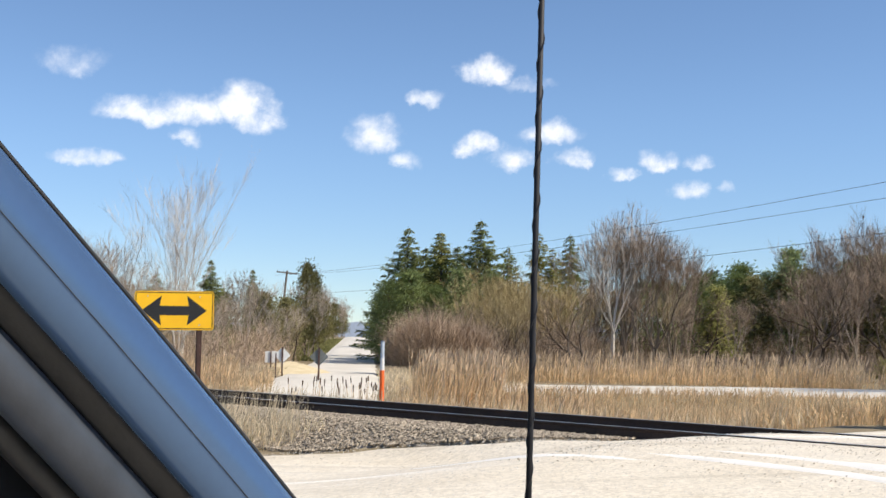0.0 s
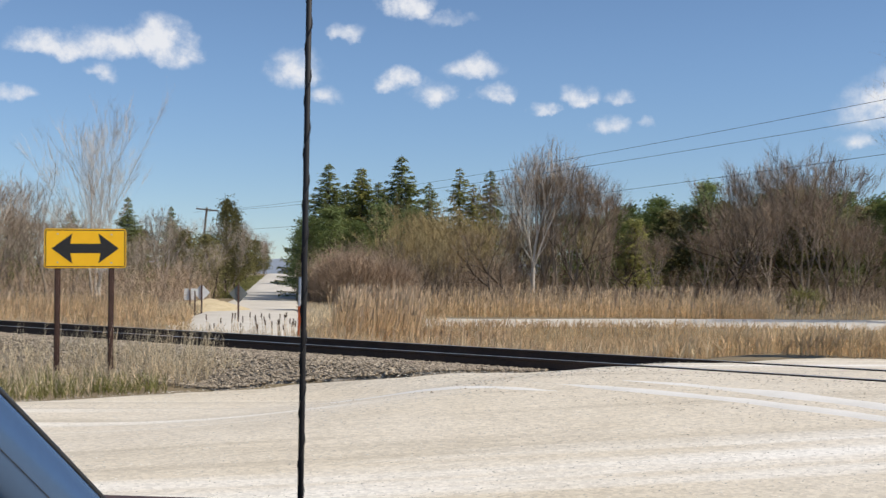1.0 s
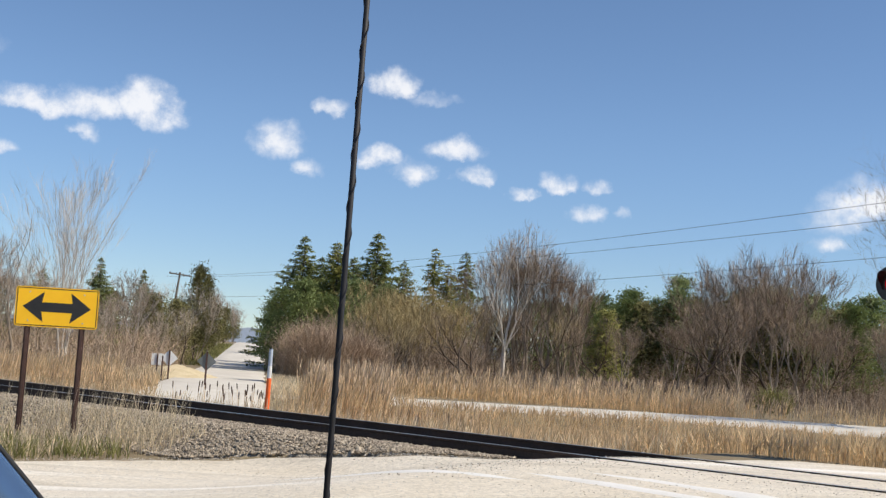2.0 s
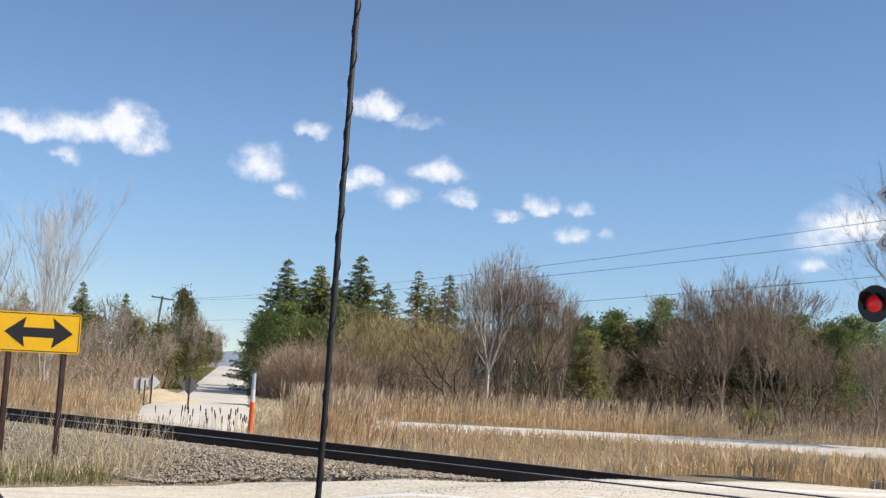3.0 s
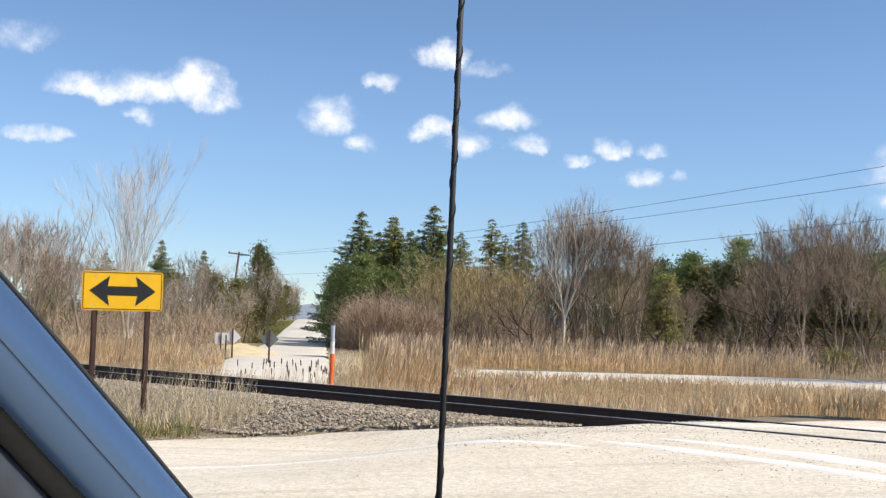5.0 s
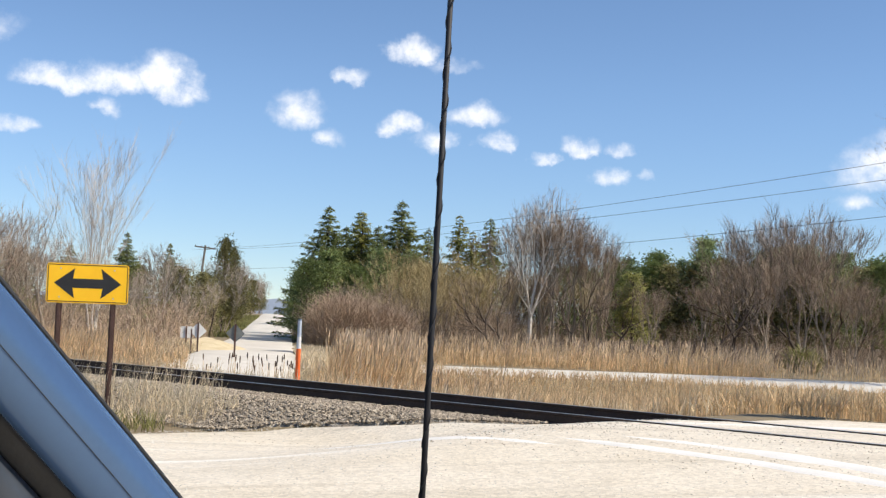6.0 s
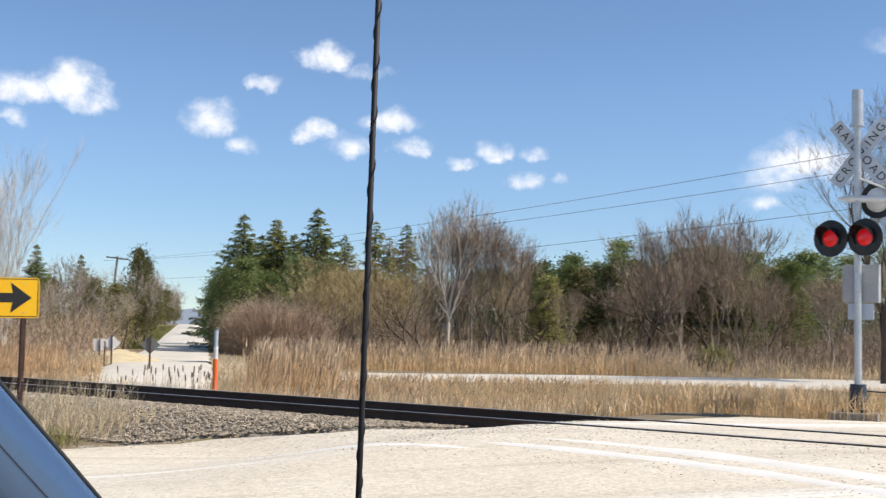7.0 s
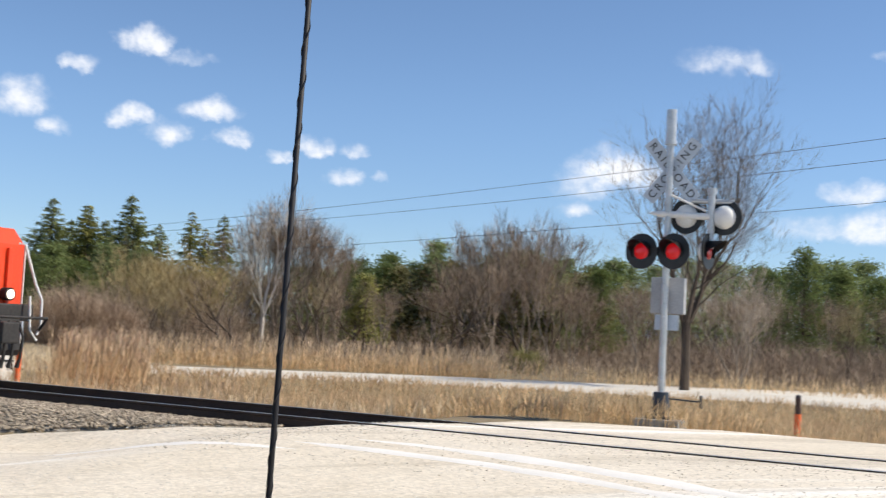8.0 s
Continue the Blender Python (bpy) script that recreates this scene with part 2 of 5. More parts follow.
M = {
    "gravel": gravel_material(),
    "sand": surface("pale_sand", (0.52, 0.42, 0.25), (0.70, 0.60, 0.40), 2.0, 0.95, 0.5, 14.0, depth=0.03),
    "farroad": surface("white_gravel", (0.56, 0.52, 0.445), (0.71, 0.67, 0.595), 0.6, 0.95, 0.15, 8.0, depth=0.02),
    "fines": surface("white_fines", (0.74, 0.72, 0.67), (0.86, 0.84, 0.80), 2.0, 0.95, 0.3, 40.0, depth=0.01),
    "dirt": surface("dry_ground", (0.16, 0.12, 0.07), (0.30, 0.24, 0.14), 0.4, 0.95, 0.5, 9.0, depth=0.05),
    "ballast": surface("ballast", (0.15, 0.125, 0.095), (0.48, 0.42, 0.335), 5.0, 0.95, 1.0, 26.0, depth=0.06, spread=(0.4, 0.6)),
    "stone": surface("ballast_stone", (0.22, 0.18, 0.13), (0.46, 0.39, 0.30), 6.0, 0.9, 0.4, 60.0, island=0.45),
    "pale_stone": surface("pale_pebble", (0.55, 0.52, 0.46), (0.75, 0.73, 0.68), 6.0, 0.9, 0.3, 60.0, island=0.3),
    "rust": surface("rail_rust", (0.025, 0.014, 0.010), (0.06, 0.035, 0.025), 2.0, 0.75, 0.3, 30.0, depth=0.004),
    "railtop": surface("rail_steel", (0.35, 0.34, 0.33), (0.55, 0.54, 0.52), 2.0, 0.28, 0.0, 30.0, metal=1.0),
    "tie": surface("sleeper_wood", (0.05, 0.038, 0.028), (0.12, 0.095, 0.07), 3.0, 0.9, 0.5, 20.0),
    "reed": surface("dry_reed", (0.61, 0.44, 0.24), (0.82, 0.62, 0.38), 0.5, 0.8, 0.0, 6.0, island=0.35),
    "plume": surface("reed_plume", (0.50, 0.36, 0.22), (0.68, 0.53, 0.37), 1.5, 0.9, 0.0, 6.0, island=0.3),
    "cattail": surface("cattail_head", (0.06, 0.035, 0.02), (0.12, 0.07, 0.04), 4, 0.9, 0.0, 9.0, island=0.3),
    "drygrass": surface("grey_grass", (0.66, 0.53, 0.34), (0.84, 0.71, 0.49), 0.6, 0.85, 0.0, 7.0, island=0.35),
    "grass": surface("young_grass", (0.17, 0.18, 0.05), (0.34, 0.31, 0.12), 0.7, 0.8, 0.0, 7.0, island=0.35),
    "bark": surface("grey_bark", (0.21, 0.17, 0.13), (0.40, 0.335, 0.265), 2.0, 0.9, 0.5, 14.0, stretch=(1, 1, 0.3)),
    "twig": surface("brown_twig", (0.225, 0.165, 0.117), (0.40, 0.31, 0.225), 1.0, 0.9, 0.0, 5.0, island=0.3),
    "darkbark": surface("dark_bark", (0.05, 0.037, 0.028), (0.12, 0.09, 0.065), 2.0, 0.9, 0.5, 14.0, stretch=(1, 1, 0.3)),
    "paletwig": surface("pale_twig", (0.34, 0.28, 0.22), (0.52, 0.45, 0.37), 1.0, 0.9, 0.0, 5.0, island=0.25),
    "bushtwig": surface("tan_twig", (0.34, 0.25, 0.175), (0.52, 0.40, 0.29), 1.0, 0.9, 0.0, 5.0, island=0.25),
    "greytwig": surface("grey_twig", (0.15, 0.125, 0.105), (0.30, 0.26, 0.22), 1.0, 0.9, 0.0, 5.0, island=0.25),
    "palertwig": surface("grey_white_twig", (0.44, 0.39, 0.33), (0.62, 0.57, 0.51), 1.0, 0.9, 0.0, 5.0, island=0.25),
    "birch": surface("white_bark", (0.34, 0.30, 0.25), (0.64, 0.595, 0.53), 3.0, 0.8, 0.3, 12.0, spread=(0.3, 0.55)),
    "budding": surface("budding_twig", (0.27, 0.215, 0.11), (0.42, 0.34, 0.185), 1.0, 0.85, 0.0, 5.0, island=0.3),
    "darkgrey": surface("dark_grey_back", (0.10, 0.115, 0.11), (0.17, 0.18, 0.175), 6.0, 0.6, 0.05, 40.0),
    "willow": surface("olive_twig", (0.32, 0.25, 0.115), (0.47, 0.37, 0.185), 1.0, 0.85, 0.0, 5.0, island=0.3),
    "spruce": surface("spruce_needles", (0.13, 0.165, 0.055), (0.29, 0.31, 0.105), 0.6, 0.75, 0.0, 4.0, island=0.45),
    "pine": surface("pine_needles", (0.13, 0.18, 0.065), (0.28, 0.33, 0.12), 0.6, 0.75, 0.0, 4.0, island=0.4),
    "cedar": surface("cedar_foliage", (0.13, 0.13, 0.045), (0.27, 0.24, 0.095), 0.6, 0.8, 0.0, 4.0, island=0.4),
    "yellowpine": surface("yellow_green_needles", (0.20, 0.21, 0.05), (0.38, 0.36, 0.10), 0.6, 0.8, 0.0, 4.0, island=0.35),
    "yellow": surface("sign_yellow", (0.93, 0.50, 0.004), (0.98, 0.56, 0.008), 6.0, 0.42, 0.02, 90.0),
    "black": surface("sign_black", (0.010, 0.010, 0.011), (0.022, 0.021, 0.020), 8.0, 0.5, 0.05, 60.0),
    "post": surface("brown_post", (0.045, 0.020, 0.014), (0.10, 0.050, 0.036), 6.0, 0.6, 0.2, 50.0),
    "galv": surface("galvanised", (0.42, 0.44, 0.45), (0.62, 0.64, 0.65), 5.0, 0.42, 0.05, 40.0, metal=0.6),
    "grey": surface("grey_paint", (0.30, 0.31, 0.33), (0.42, 0.43, 0.45), 4.0, 0.6, 0.05, 40.0),
    "white": surface("white_paint", (0.66, 0.66, 0.65), (0.82, 0.82, 0.80), 5.0, 0.5, 0.05, 50.0),
    # old white paint; the blue-grey of shade and reflected sky is in the colour
    "oldskywhite": surface("worn_white_sky_tint", (0.42, 0.49, 0.57), (0.54, 0.60, 0.68), 6.0, 0.6, 0.05, 60.0),
    "concrete": surface("concrete", (0.30, 0.29, 0.27), (0.48, 0.46, 0.42), 5.0, 0.9, 0.4, 40.0),
    "hood": surface("lamp_black", (0.008, 0.008, 0.009), (0.02, 0.02, 0.021), 6.0, 0.45, 0.05, 40.0),
    "lens": glow("red_lens", (0.55, 0.008, 0.012), 0.28, 0.12),
    "dimlens": glow("dim_red_lens", (0.35, 0.02, 0.02), 0.12, 0.15),
    "orange": surface("marker_orange", (0.85, 0.13, 0.02), (0.95, 0.19, 0.04), 4.0, 0.5, 0.02, 30.0),
    "locoorange": surface("engine_orange", (0.75, 0.06, 0.015), (0.85, 0.085, 0.022), 1.0, 0.4, 0.02, 20.0),
    "locodark": surface("engine_underframe", (0.012, 0.012, 0.013), (0.04, 0.036, 0.033), 2.0, 0.7, 0.2, 20.0),
    "wood": surface("pole_wood", (0.10, 0.085, 0.07), (0.20, 0.17, 0.14), 2.0, 0.9, 0.3, 14.0),
    "wire": surface("wire", (0.05, 0.05, 0.055), (0.08, 0.08, 0.085), 2.0, 0.7, 0.0),
    "paint": surface("blue_car_paint", (0.075, 0.13, 0.235), (0.08, 0.14, 0.25), 1.5, 0.26, 0.0, 200.0, metal=0.45),
    "rubber": surface("black_rubber", (0.008, 0.008, 0.008), (0.018, 0.017, 0.017), 8.0, 0.6, 0.1, 60.0),
    "trim": surface("dark_trim", (0.028, 0.034, 0.045), (0.045, 0.053, 0.068), 6.0, 0.4, 0.05, 60.0),
    "whip": surface("antenna_black", (0.006, 0.006, 0.008), (0.015, 0.015, 0.02), 8.0, 0.65, 0.0, 60.0),
    "tyre": surface("tyre", (0.012, 0.012, 0.012), (0.03, 0.029, 0.028), 4.0, 0.85, 0.3, 30.0),
    "headlamp": glow("headlamp", (1.0, 0.9, 0.7), 2.0, 0.1),
    # distant wood with the haze put into its base colour
    "haze": surface("haze_blue_wood", (0.42, 0.50, 0.62), (0.50, 0.58, 0.70), 0.02, 1.0, 0.0, 0.2),
}


def let_light_through(m, share):
    """Thin leaves and needles pass part of the light on."""
    nt = m.node_tree
    bsdf = nt.nodes["Principled BSDF"]
    thin, mix = nt.nodes.new("ShaderNodeBsdfTranslucent"), nt.nodes.new("ShaderNodeMixShader")
    nt.links.new(bsdf.inputs["Base Color"].links[0].from_socket, thin.inputs["Color"])
    mix.inputs[0].default_value = share
    nt.links.new(bsdf.outputs[0], mix.inputs[1])
    nt.links.new(thin.outputs[0], mix.inputs[2])
    nt.links.new(mix.outputs[0], nt.nodes["Material Output"].inputs["Surface"])


for key in ("spruce", "pine", "cedar", "yellowpine", "reed", "drygrass", "grass"):
    let_light_through(M[key], 0.35)
glass = bpy.data.materials.new("dark_glass")
glass.use_nodes = True
gb = glass.node_tree.nodes["Principled BSDF"]
gb.inputs["Base Color"].default_value = (0.01, 0.011, 0.013, 1)
gb.inputs["Roughness"].default_value = 0.08
M["glass"] = glass

# ---- mesh helpers ----


def mesh_object(name, verts, faces, material, parent=None, label="", smooth=False):
    me = bpy.data.meshes.new(name)
    me.from_pydata([tuple(v) for v in verts], [], faces)
    me.materials.append(material)
    if smooth:
        me.polygons.foreach_set("use_smooth", [True] * len(me.polygons))
    me.update()
    ob = new(name, me)
    if parent:
        ob.parent = parent
    if label:
        ob["label"] = label
    return ob


def part(name, bm, material, parent=None, label="", bevel=0.0, smooth=False):
    """One bmesh as one mesh object under a thing or a part."""
    if bevel:
        bmesh.ops.bevel(bm, geom=[e for e in bm.edges if e.calc_face_angle(0) > 0.6], offset=bevel, segments=2, affect="EDGES", profile=0.6)
    bmesh.ops.recalc_face_normals(bm, faces=bm.faces)
    me = bpy.data.meshes.new(name)
    bm.to_mesh(me)
    bm.free()
    me.materials.append(material)
    if smooth:
        me.polygons.foreach_set("use_smooth", [True] * len(me.polygons))
    ob = new(name, me)
    if parent:
        ob.parent = parent
    if label:
        ob["label"] = label
    return ob


def box(bm, x0, y0, z0, x1, y1, z1, m=None):
    q = bmesh.ops.create_cube(bm, size=1, matrix=(m or Matrix()) @ Matrix.Translation(((x0 + x1) / 2, (y0 + y1) / 2, (z0 + z1) / 2)) @ Matrix.Diagonal((x1 - x0, y1 - y0, z1 - z0, 1)))
    return q["verts"]


def rod(bm, a, b, r0, r1=None, n=12):
    a, b = Vector(a), Vector(b)
    q = (b - a).to_track_quat("Z", "Y").to_matrix().to_4x4()
    return bmesh.ops.create_cone(bm, cap_ends=True, segments=n, radius1=r0, radius2=r0 if r1 is None else r1, depth=(b - a).length,
                                 matrix=Matrix.Translation((a + b) / 2) @ q)["verts"]


def prism(bm, outline, y0, y1, m=None):
    """An outline in x and z, drawn out along y."""
    m = m or Matrix()
    f = [bm.verts.new(m @ Vector((x, y0, z))) for x, z in outline]
    g = [bm.verts.new(m @ Vector((x, y1, z))) for x, z in outline]
    bm.faces.new(f)
    bm.faces.new(g[::-1])
    for i in range(len(f)):
        j = (i + 1) % len(f)
        bm.faces.new((f[j], f[i], g[i], g[j]))


def empty(name, m, label, category, group=""):
    e = new(name)
    e.matrix_world = m
    return tagged(e, label, category, group)


class Sticks:
    """Collects tapered tubes and thin blades into one mesh."""

    def __init__(self):
        self.v, self.f = [], []

    def tube(self, pts, radii, n=5, root=None):
        """Returns the first vertex; root: a vertex of the limb that it grows from."""
        base = len(self.v)
        if root is not None:
            self.f.append((root, base, base + 1))
        for i, p in enumerate(pts):
            d = (pts[min(i + 1, len(pts) - 1)] - pts[max(i - 1, 0)]).normalized()
            a = d.orthogonal().normalized()
            b = d.cross(a)
            for k in range(n):
                t = 2 * math.pi * k / n
                self.v.append(p + (a * math.cos(t) + b * math.sin(t)) * radii[i])
        for i in range(len(pts) - 1):
            for k in range(n):
                l = (k + 1) % n
                self.f.append((base + i * n + k, base + i * n + l, base + i * n + n + l, base + i * n + n + k))
        return base

    def blade(self, a, b, w, side):
        base = len(self.v)
        s = side * w
        self.v += [a - s, a + s, b + s * 0.35, b - s * 0.35]
        self.f.append((base, base + 1, base + 2, base + 3))

    def leaf(self, p, d, s, w):
        base = len(self.v)
        self.v += [p - s * w, p + s * w, p + d]
        self.f.append((base, base + 1, base + 2))

    def done(self, name, material, parent=None, label=""):
        return mesh_object(name, self.v, self.f, material, parent, label)


# ---- the lie of the land ----
TRACK = 44.05  # azimuth square to the track
U, V = heading(TRACK + 90), heading(TRACK)
NEAR_RAIL, FAR_RAIL, RAIL_TOP = 13.75, 15.25, 0.52
MID = 14.5


def tv(u, v, z=0.0):
    return Vector((u * U.x + v * V.x, u * U.y + v * V.y, z))


def smooth01(a, b, x):
    t = min(1.0, max(0.0, (x - a) / (b - a)))
    return t * t * (3 - 2 * t)


def road_x(y):
    return -1.85 - 0.0585 * y


CREST = ((40, 0.0), (60, -0.1), (88, -0.1), (108, 0.33), (128, 0.77), (150, 1.16), (174, 1.49), (192, 1.6), (212, 1.5), (260, 0.3), (400, -2.0))


def crest(y):
    return float(np.interp(y, [a for a, b in CREST], [b for a, b in CREST]))


def side_edge(x):
    """The side road's near edge, which swings in towards the crossing."""
    return float(np.interp(x, [-4, 11, 22, 34, 70], [39.0, 38.8, 34.6, 27.5, 24.0]))


def gz(x, y):
    """Height of the ground."""
    u, v = x * U.x + y * U.y, x * V.x + y * V.y
    off = abs(v - MID)
    z = 0.33 * (1 - smooth01(1.7, 3.4, off))
    over = smooth01(-11.5, -8.2, u) * (1 - smooth01(14, 22, u))
    fall = (1 - smooth01(1.6, 10.0, MID - v)) if v < MID else (1 - smooth01(3.6, 7.5, v - MID))
    z = max(z, over * 0.47 * fall)
    z -= 0.65 * smooth01(17.6, 20.0, v) * (1 - smooth01(-3.6, -0.4, y - side_edge(x))) * (1 - over * fall) * smooth01(-60, -40, u)
    z += crest(y) * (1 - smooth01(4.0, 14.0, abs(x - road_x(y)))) if 40 < y < 400 else 0
    z += 0.05 * (noise.noise((x * 0.15, y * 0.15, 0)) if abs(x) < 90 and abs(y) < 90 else 0) * smooth01(3, 8, abs(v - MID))
    return z


def spaced(lo, hi, step, far):
    out = list(np.arange(lo, hi + 0.001, step))
    d, q = step, hi
    while q < far:
        d *= 1.35
        q += d
        out.append(q)
    d, q = step, lo
    while q > -far:
        d *= 1.35
        q -= d
        out.insert(0, q)
    return out


def sheet(name, xs, ys, at, material, keep=None, kind="structure", label="", category=""):
    v, f = [], []
    for y in ys:
        for x in xs:
            v.append(at(x, y))
    n = len(xs)
    for j in range(len(ys) - 1):
        for i in range(n - 1):
            f.append((j * n + i, j * n + i + 1, (j + 1) * n + i + 1, (j + 1) * n + i))
    ob = mesh_object(name, v, f, material, smooth=True)
    return tagged(ob, label, category, kind=kind)


sheet("ground", spaced(-34, 46, 0.5, 4200), sorted({*spaced(-8, 64, 0.5, 4200), *np.arange(66, 270, 3.0)}), lambda x, y: (x, y, gz(x, y)), M["dirt"],
      label="dry brown spring ground with dead grass", category="ground")


def wiggle(k, amp=0.25, freq=0.6):
    return amp * noise.noise((k * freq, 3.7, 1.1))


LOT = [(-30, -22), (4, -17.5), (7.2, -15.2), (8.6, -14.2), (11.0, -13.85), (11.75, -12.85), (12.3, -11.2), (12.8, -10.5), (13.6, -9.6), (15.3, -7.9), (17.3, -7.2), (18.0, -5.2), (20.3, -2.8), (26, -2.2), (75, -2.2)]
vs = list(np.arange(-30, 75, 0.3))


def lot_edge(v):
    return float(np.interp(v, [a for a, b in LOT], [b for a, b in LOT])) + wiggle(v) + wiggle(v, 0.12, 3.0)


def lot_point(k, v):
    a = lot_edge(v)
    b = 26.0 if v < 12 else float(np.interp(v, [12, 20], [26, 6.5]))
    u = a + (b - a) * k
    p = tv(u, v)
    return (p.x, p.y, gz(p.x, p.y) + (0.03 if k > 0 else -0.03))


sheet("road_crossing", list(np.linspace(0, 1, 110)), vs, lot_point, M["gravel"], label="pale gravel road rising over the railway crossing", category="road")
sheet("road_far", [-2.2, -1.95, -1, 0, 1, 1.95, 2.2], list(np.arange(37, 250, 1.0)),
      lambda k, y: (road_x(y) + k + wiggle(y, 0.2, 0.3), y, gz(road_x(y) + k, y) + (0.05 if abs(k) < 2 else -0.05)), M["farroad"], label="straight pale gravel road running to the horizon", category="road")


def side_point(x, k):
    y = side_edge(x) + (45.4 - side_edge(x)) * k + wiggle(x)
    return (x, y, gz(x, y) + (0.06 if 0 < k < 1 else -0.08))


sheet("road_side", list(np.arange(-4, 70, 1.0)), [0, 0.05, 0.25, 0.5, 0.75, 0.95, 1.0], side_point, M["farroad"], label="pale gravel side road behind the reeds", category="road")
sheet("track_bed", list(np.arange(-140, -9.2, 0.4)), list(np.linspace(MID - 3.5, MID + 3.5, 36)),
      lambda u, v: (lambda p: (p.x, p.y, gz(p.x, p.y) + 0.03 + 0.03 * noise.noise((u * 3, v * 3, 0)) - (0.08 if abs(v - MID) > 3.4 else 0) - (0.2 if u > lot_edge(v) + 0.1 and v < 13.5 else 0)))(tv(u, v)), M["ballast"], label="grey crushed stone ballast bed", category="ballast")

# ---- railway ----


def make_track():
    track = empty("railway_track", Matrix(), "single railway track with rusty rails on dark timber sleepers", "railway track")
    track["kind"] = "structure"
    turn = Matrix(((U.x, V.x, 0, 0), (U.y, V.y, 0, 0), (0, 0, 1, 0), (0, 0, 0, 1)))
    web = [(-0.07, 0), (0.07, 0), (0.07, 0.014), (0.012, 0.03), (0.01, 0.125), (0.036, 0.14), (0.036, 0.166), (-0.036, 0.166), (-0.036, 0.14), (-0.01, 0.125), (-0.012, 0.03), (-0.07, 0.014)]
    for v in (NEAR_RAIL, FAR_RAIL):
        bm = bmesh.new()
        z0 = RAIL_TOP - 0.17
        prism(bm, [(-y, z) for y, z in web], -150, 60, turn @ Matrix.Translation((0, v, z0)) @ Matrix.Rotation(-math.pi / 2, 4, "Z"))
        rail = part("rail", bm, M["rust"], track)
        bm = bmesh.new()
        box(bm, -150, v - 0.03, RAIL_TOP - 0.006, 60, v + 0.03, RAIL_TOP, turn)
        part("running_surface", bm, M["railtop"], rail, "worn bright steel running surface")
    rnd = random.Random(4)
    bm = bmesh.new()
    box(bm, -0.115, -1.3, -0.17, 0.115, 1.3, 0)
    first = part("sleeper", bm, M["tie"], track, bevel=0.01)
    for i in range(130):
        ob = first if i == 0 else new("sleeper", first.data)
        ob.parent = track
        p = tv(-8.6 - i * 0.55, MID + rnd.uniform(-0.04, 0.04), RAIL_TOP - 0.172)
        ob.matrix_basis = Matrix.Translation(p) @ Matrix.Rotation(math.atan2(U.y, U.x) + rnd.uniform(-0.015, 0.015), 4, "Z")


make_track()


def stones(name, n, place, size, material, label, category, seed):
    rnd = random.Random(seed)
    v, f = [], []
    for _ in range(n):
        p = place(rnd)
        if p is None:
            continue
        s = rnd.uniform(*size)
        m = Euler((rnd.uniform(0, 6), rnd.uniform(0, 6), rnd.uniform(0, 6))).to_matrix()
        b = len(v)
        for q in ((1, 0, 0), (-1, 0, 0), (0, 1, 0), (0, -1, 0), (0, 0, 1), (0, 0, -1)):
            w = m @ (Vector(q) * s * rnd.uniform(0.6, 1.2))
            v.append(p + Vector((w.x, w.y, w.z * 0.75)))
        for t in ((0, 2, 4), (2, 1, 4), (1, 3, 4), (3, 0, 4), (2, 0, 5), (1, 2, 5), (3, 1, 5), (0, 3, 5)):
            f.append((b + t[0], b + t[1], b + t[2]))
    return tagged(mesh_object(name, v, f, material), label, category, kind="stuff")


def ballast_place(r):
    u = -9.6 - abs(r.gauss(0, 1)) * 11
    v = r.uniform(MID - 3.45, MID - 0.85) if r.random() < 0.85 else r.uniform(MID - 0.6, MID + 3)
    if u > lot_edge(v) and v < 13.4:
        return None
    p = tv(u, v)
    return Vector((p.x, p.y, gz(p.x, p.y) + 0.05))


stones("ballast_stones", 26000, ballast_place, (0.018, 0.042), M["stone"], "loose grey crushed stones beside the rails", "ballast", 5)


def pebble_place(r):
    v = r.uniform(5, 15)
    u = lot_edge(v) + 17 * r.random() ** 1.2
    p = tv(u, v)
    return Vector((p.x, p.y, gz(p.x, p.y) + 0.029))


stones("gravel_pebbles", 20000, pebble_place, (0.004, 0.012), M["pale_stone"], "loose pale pebbles on the gravel road", "gravel", 6)


def rim_place(r):
    """Along the rails, where the coarser stones are swept to."""
    v = 13.5 - 3.2 * r.random() ** 1.5
    p = tv(lot_edge(v) + 0.5 + 14 * r.random(), v)
    return Vector((p.x, p.y, gz(p.x, p.y) + 0.031))


stones("dark_pebbles", 1500, rim_place, (0.006, 0.013), M["stone"], "scattered darker pebbles on the gravel road", "gravel", 7)


def windrow(line, width, seed):
    """A low swept line of fine white gravel left by turning wheels, along a curve through the given points."""
    v_, f_ = [], []
    curve = np.polyfit([a for a, b in line], [b for a, b in line], 2)
    u0, u1 = line[0][0], line[-1][0]
    for i, u in enumerate(np.arange(u0, u1, 0.12)):
        fade = max(0.0, min(1.0, (u - u0) / 2.0, (u1 - u) / 1.5) * (0.8 + 0.7 * noise.noise((u * 0.9, seed, 0))))
        for k in range(5):
            q = k / 2 - 1
            v = float(np.polyval(curve, u)) + q * width * (0.35 + 0.65 * fade) / 2 + 0.07 * noise.noise((u * 1.6, seed, k * 0.6))
            p = tv(u, v)
            v_.append((p.x, p.y, gz(p.x, p.y) + 0.022 + 0.03 * fade * (1 - q * q) - 0.012 * q * q))
        if i:
            for k in range(4):
                a = (i - 1) * 5 + k
                f_.append((a, a + 1, a + 6, a + 5))
    tagged(mesh_object("gravel_windrow", v_, f_, M["fines"], smooth=True), "swept line of fine white gravel on the road", "gravel", kind="stuff")


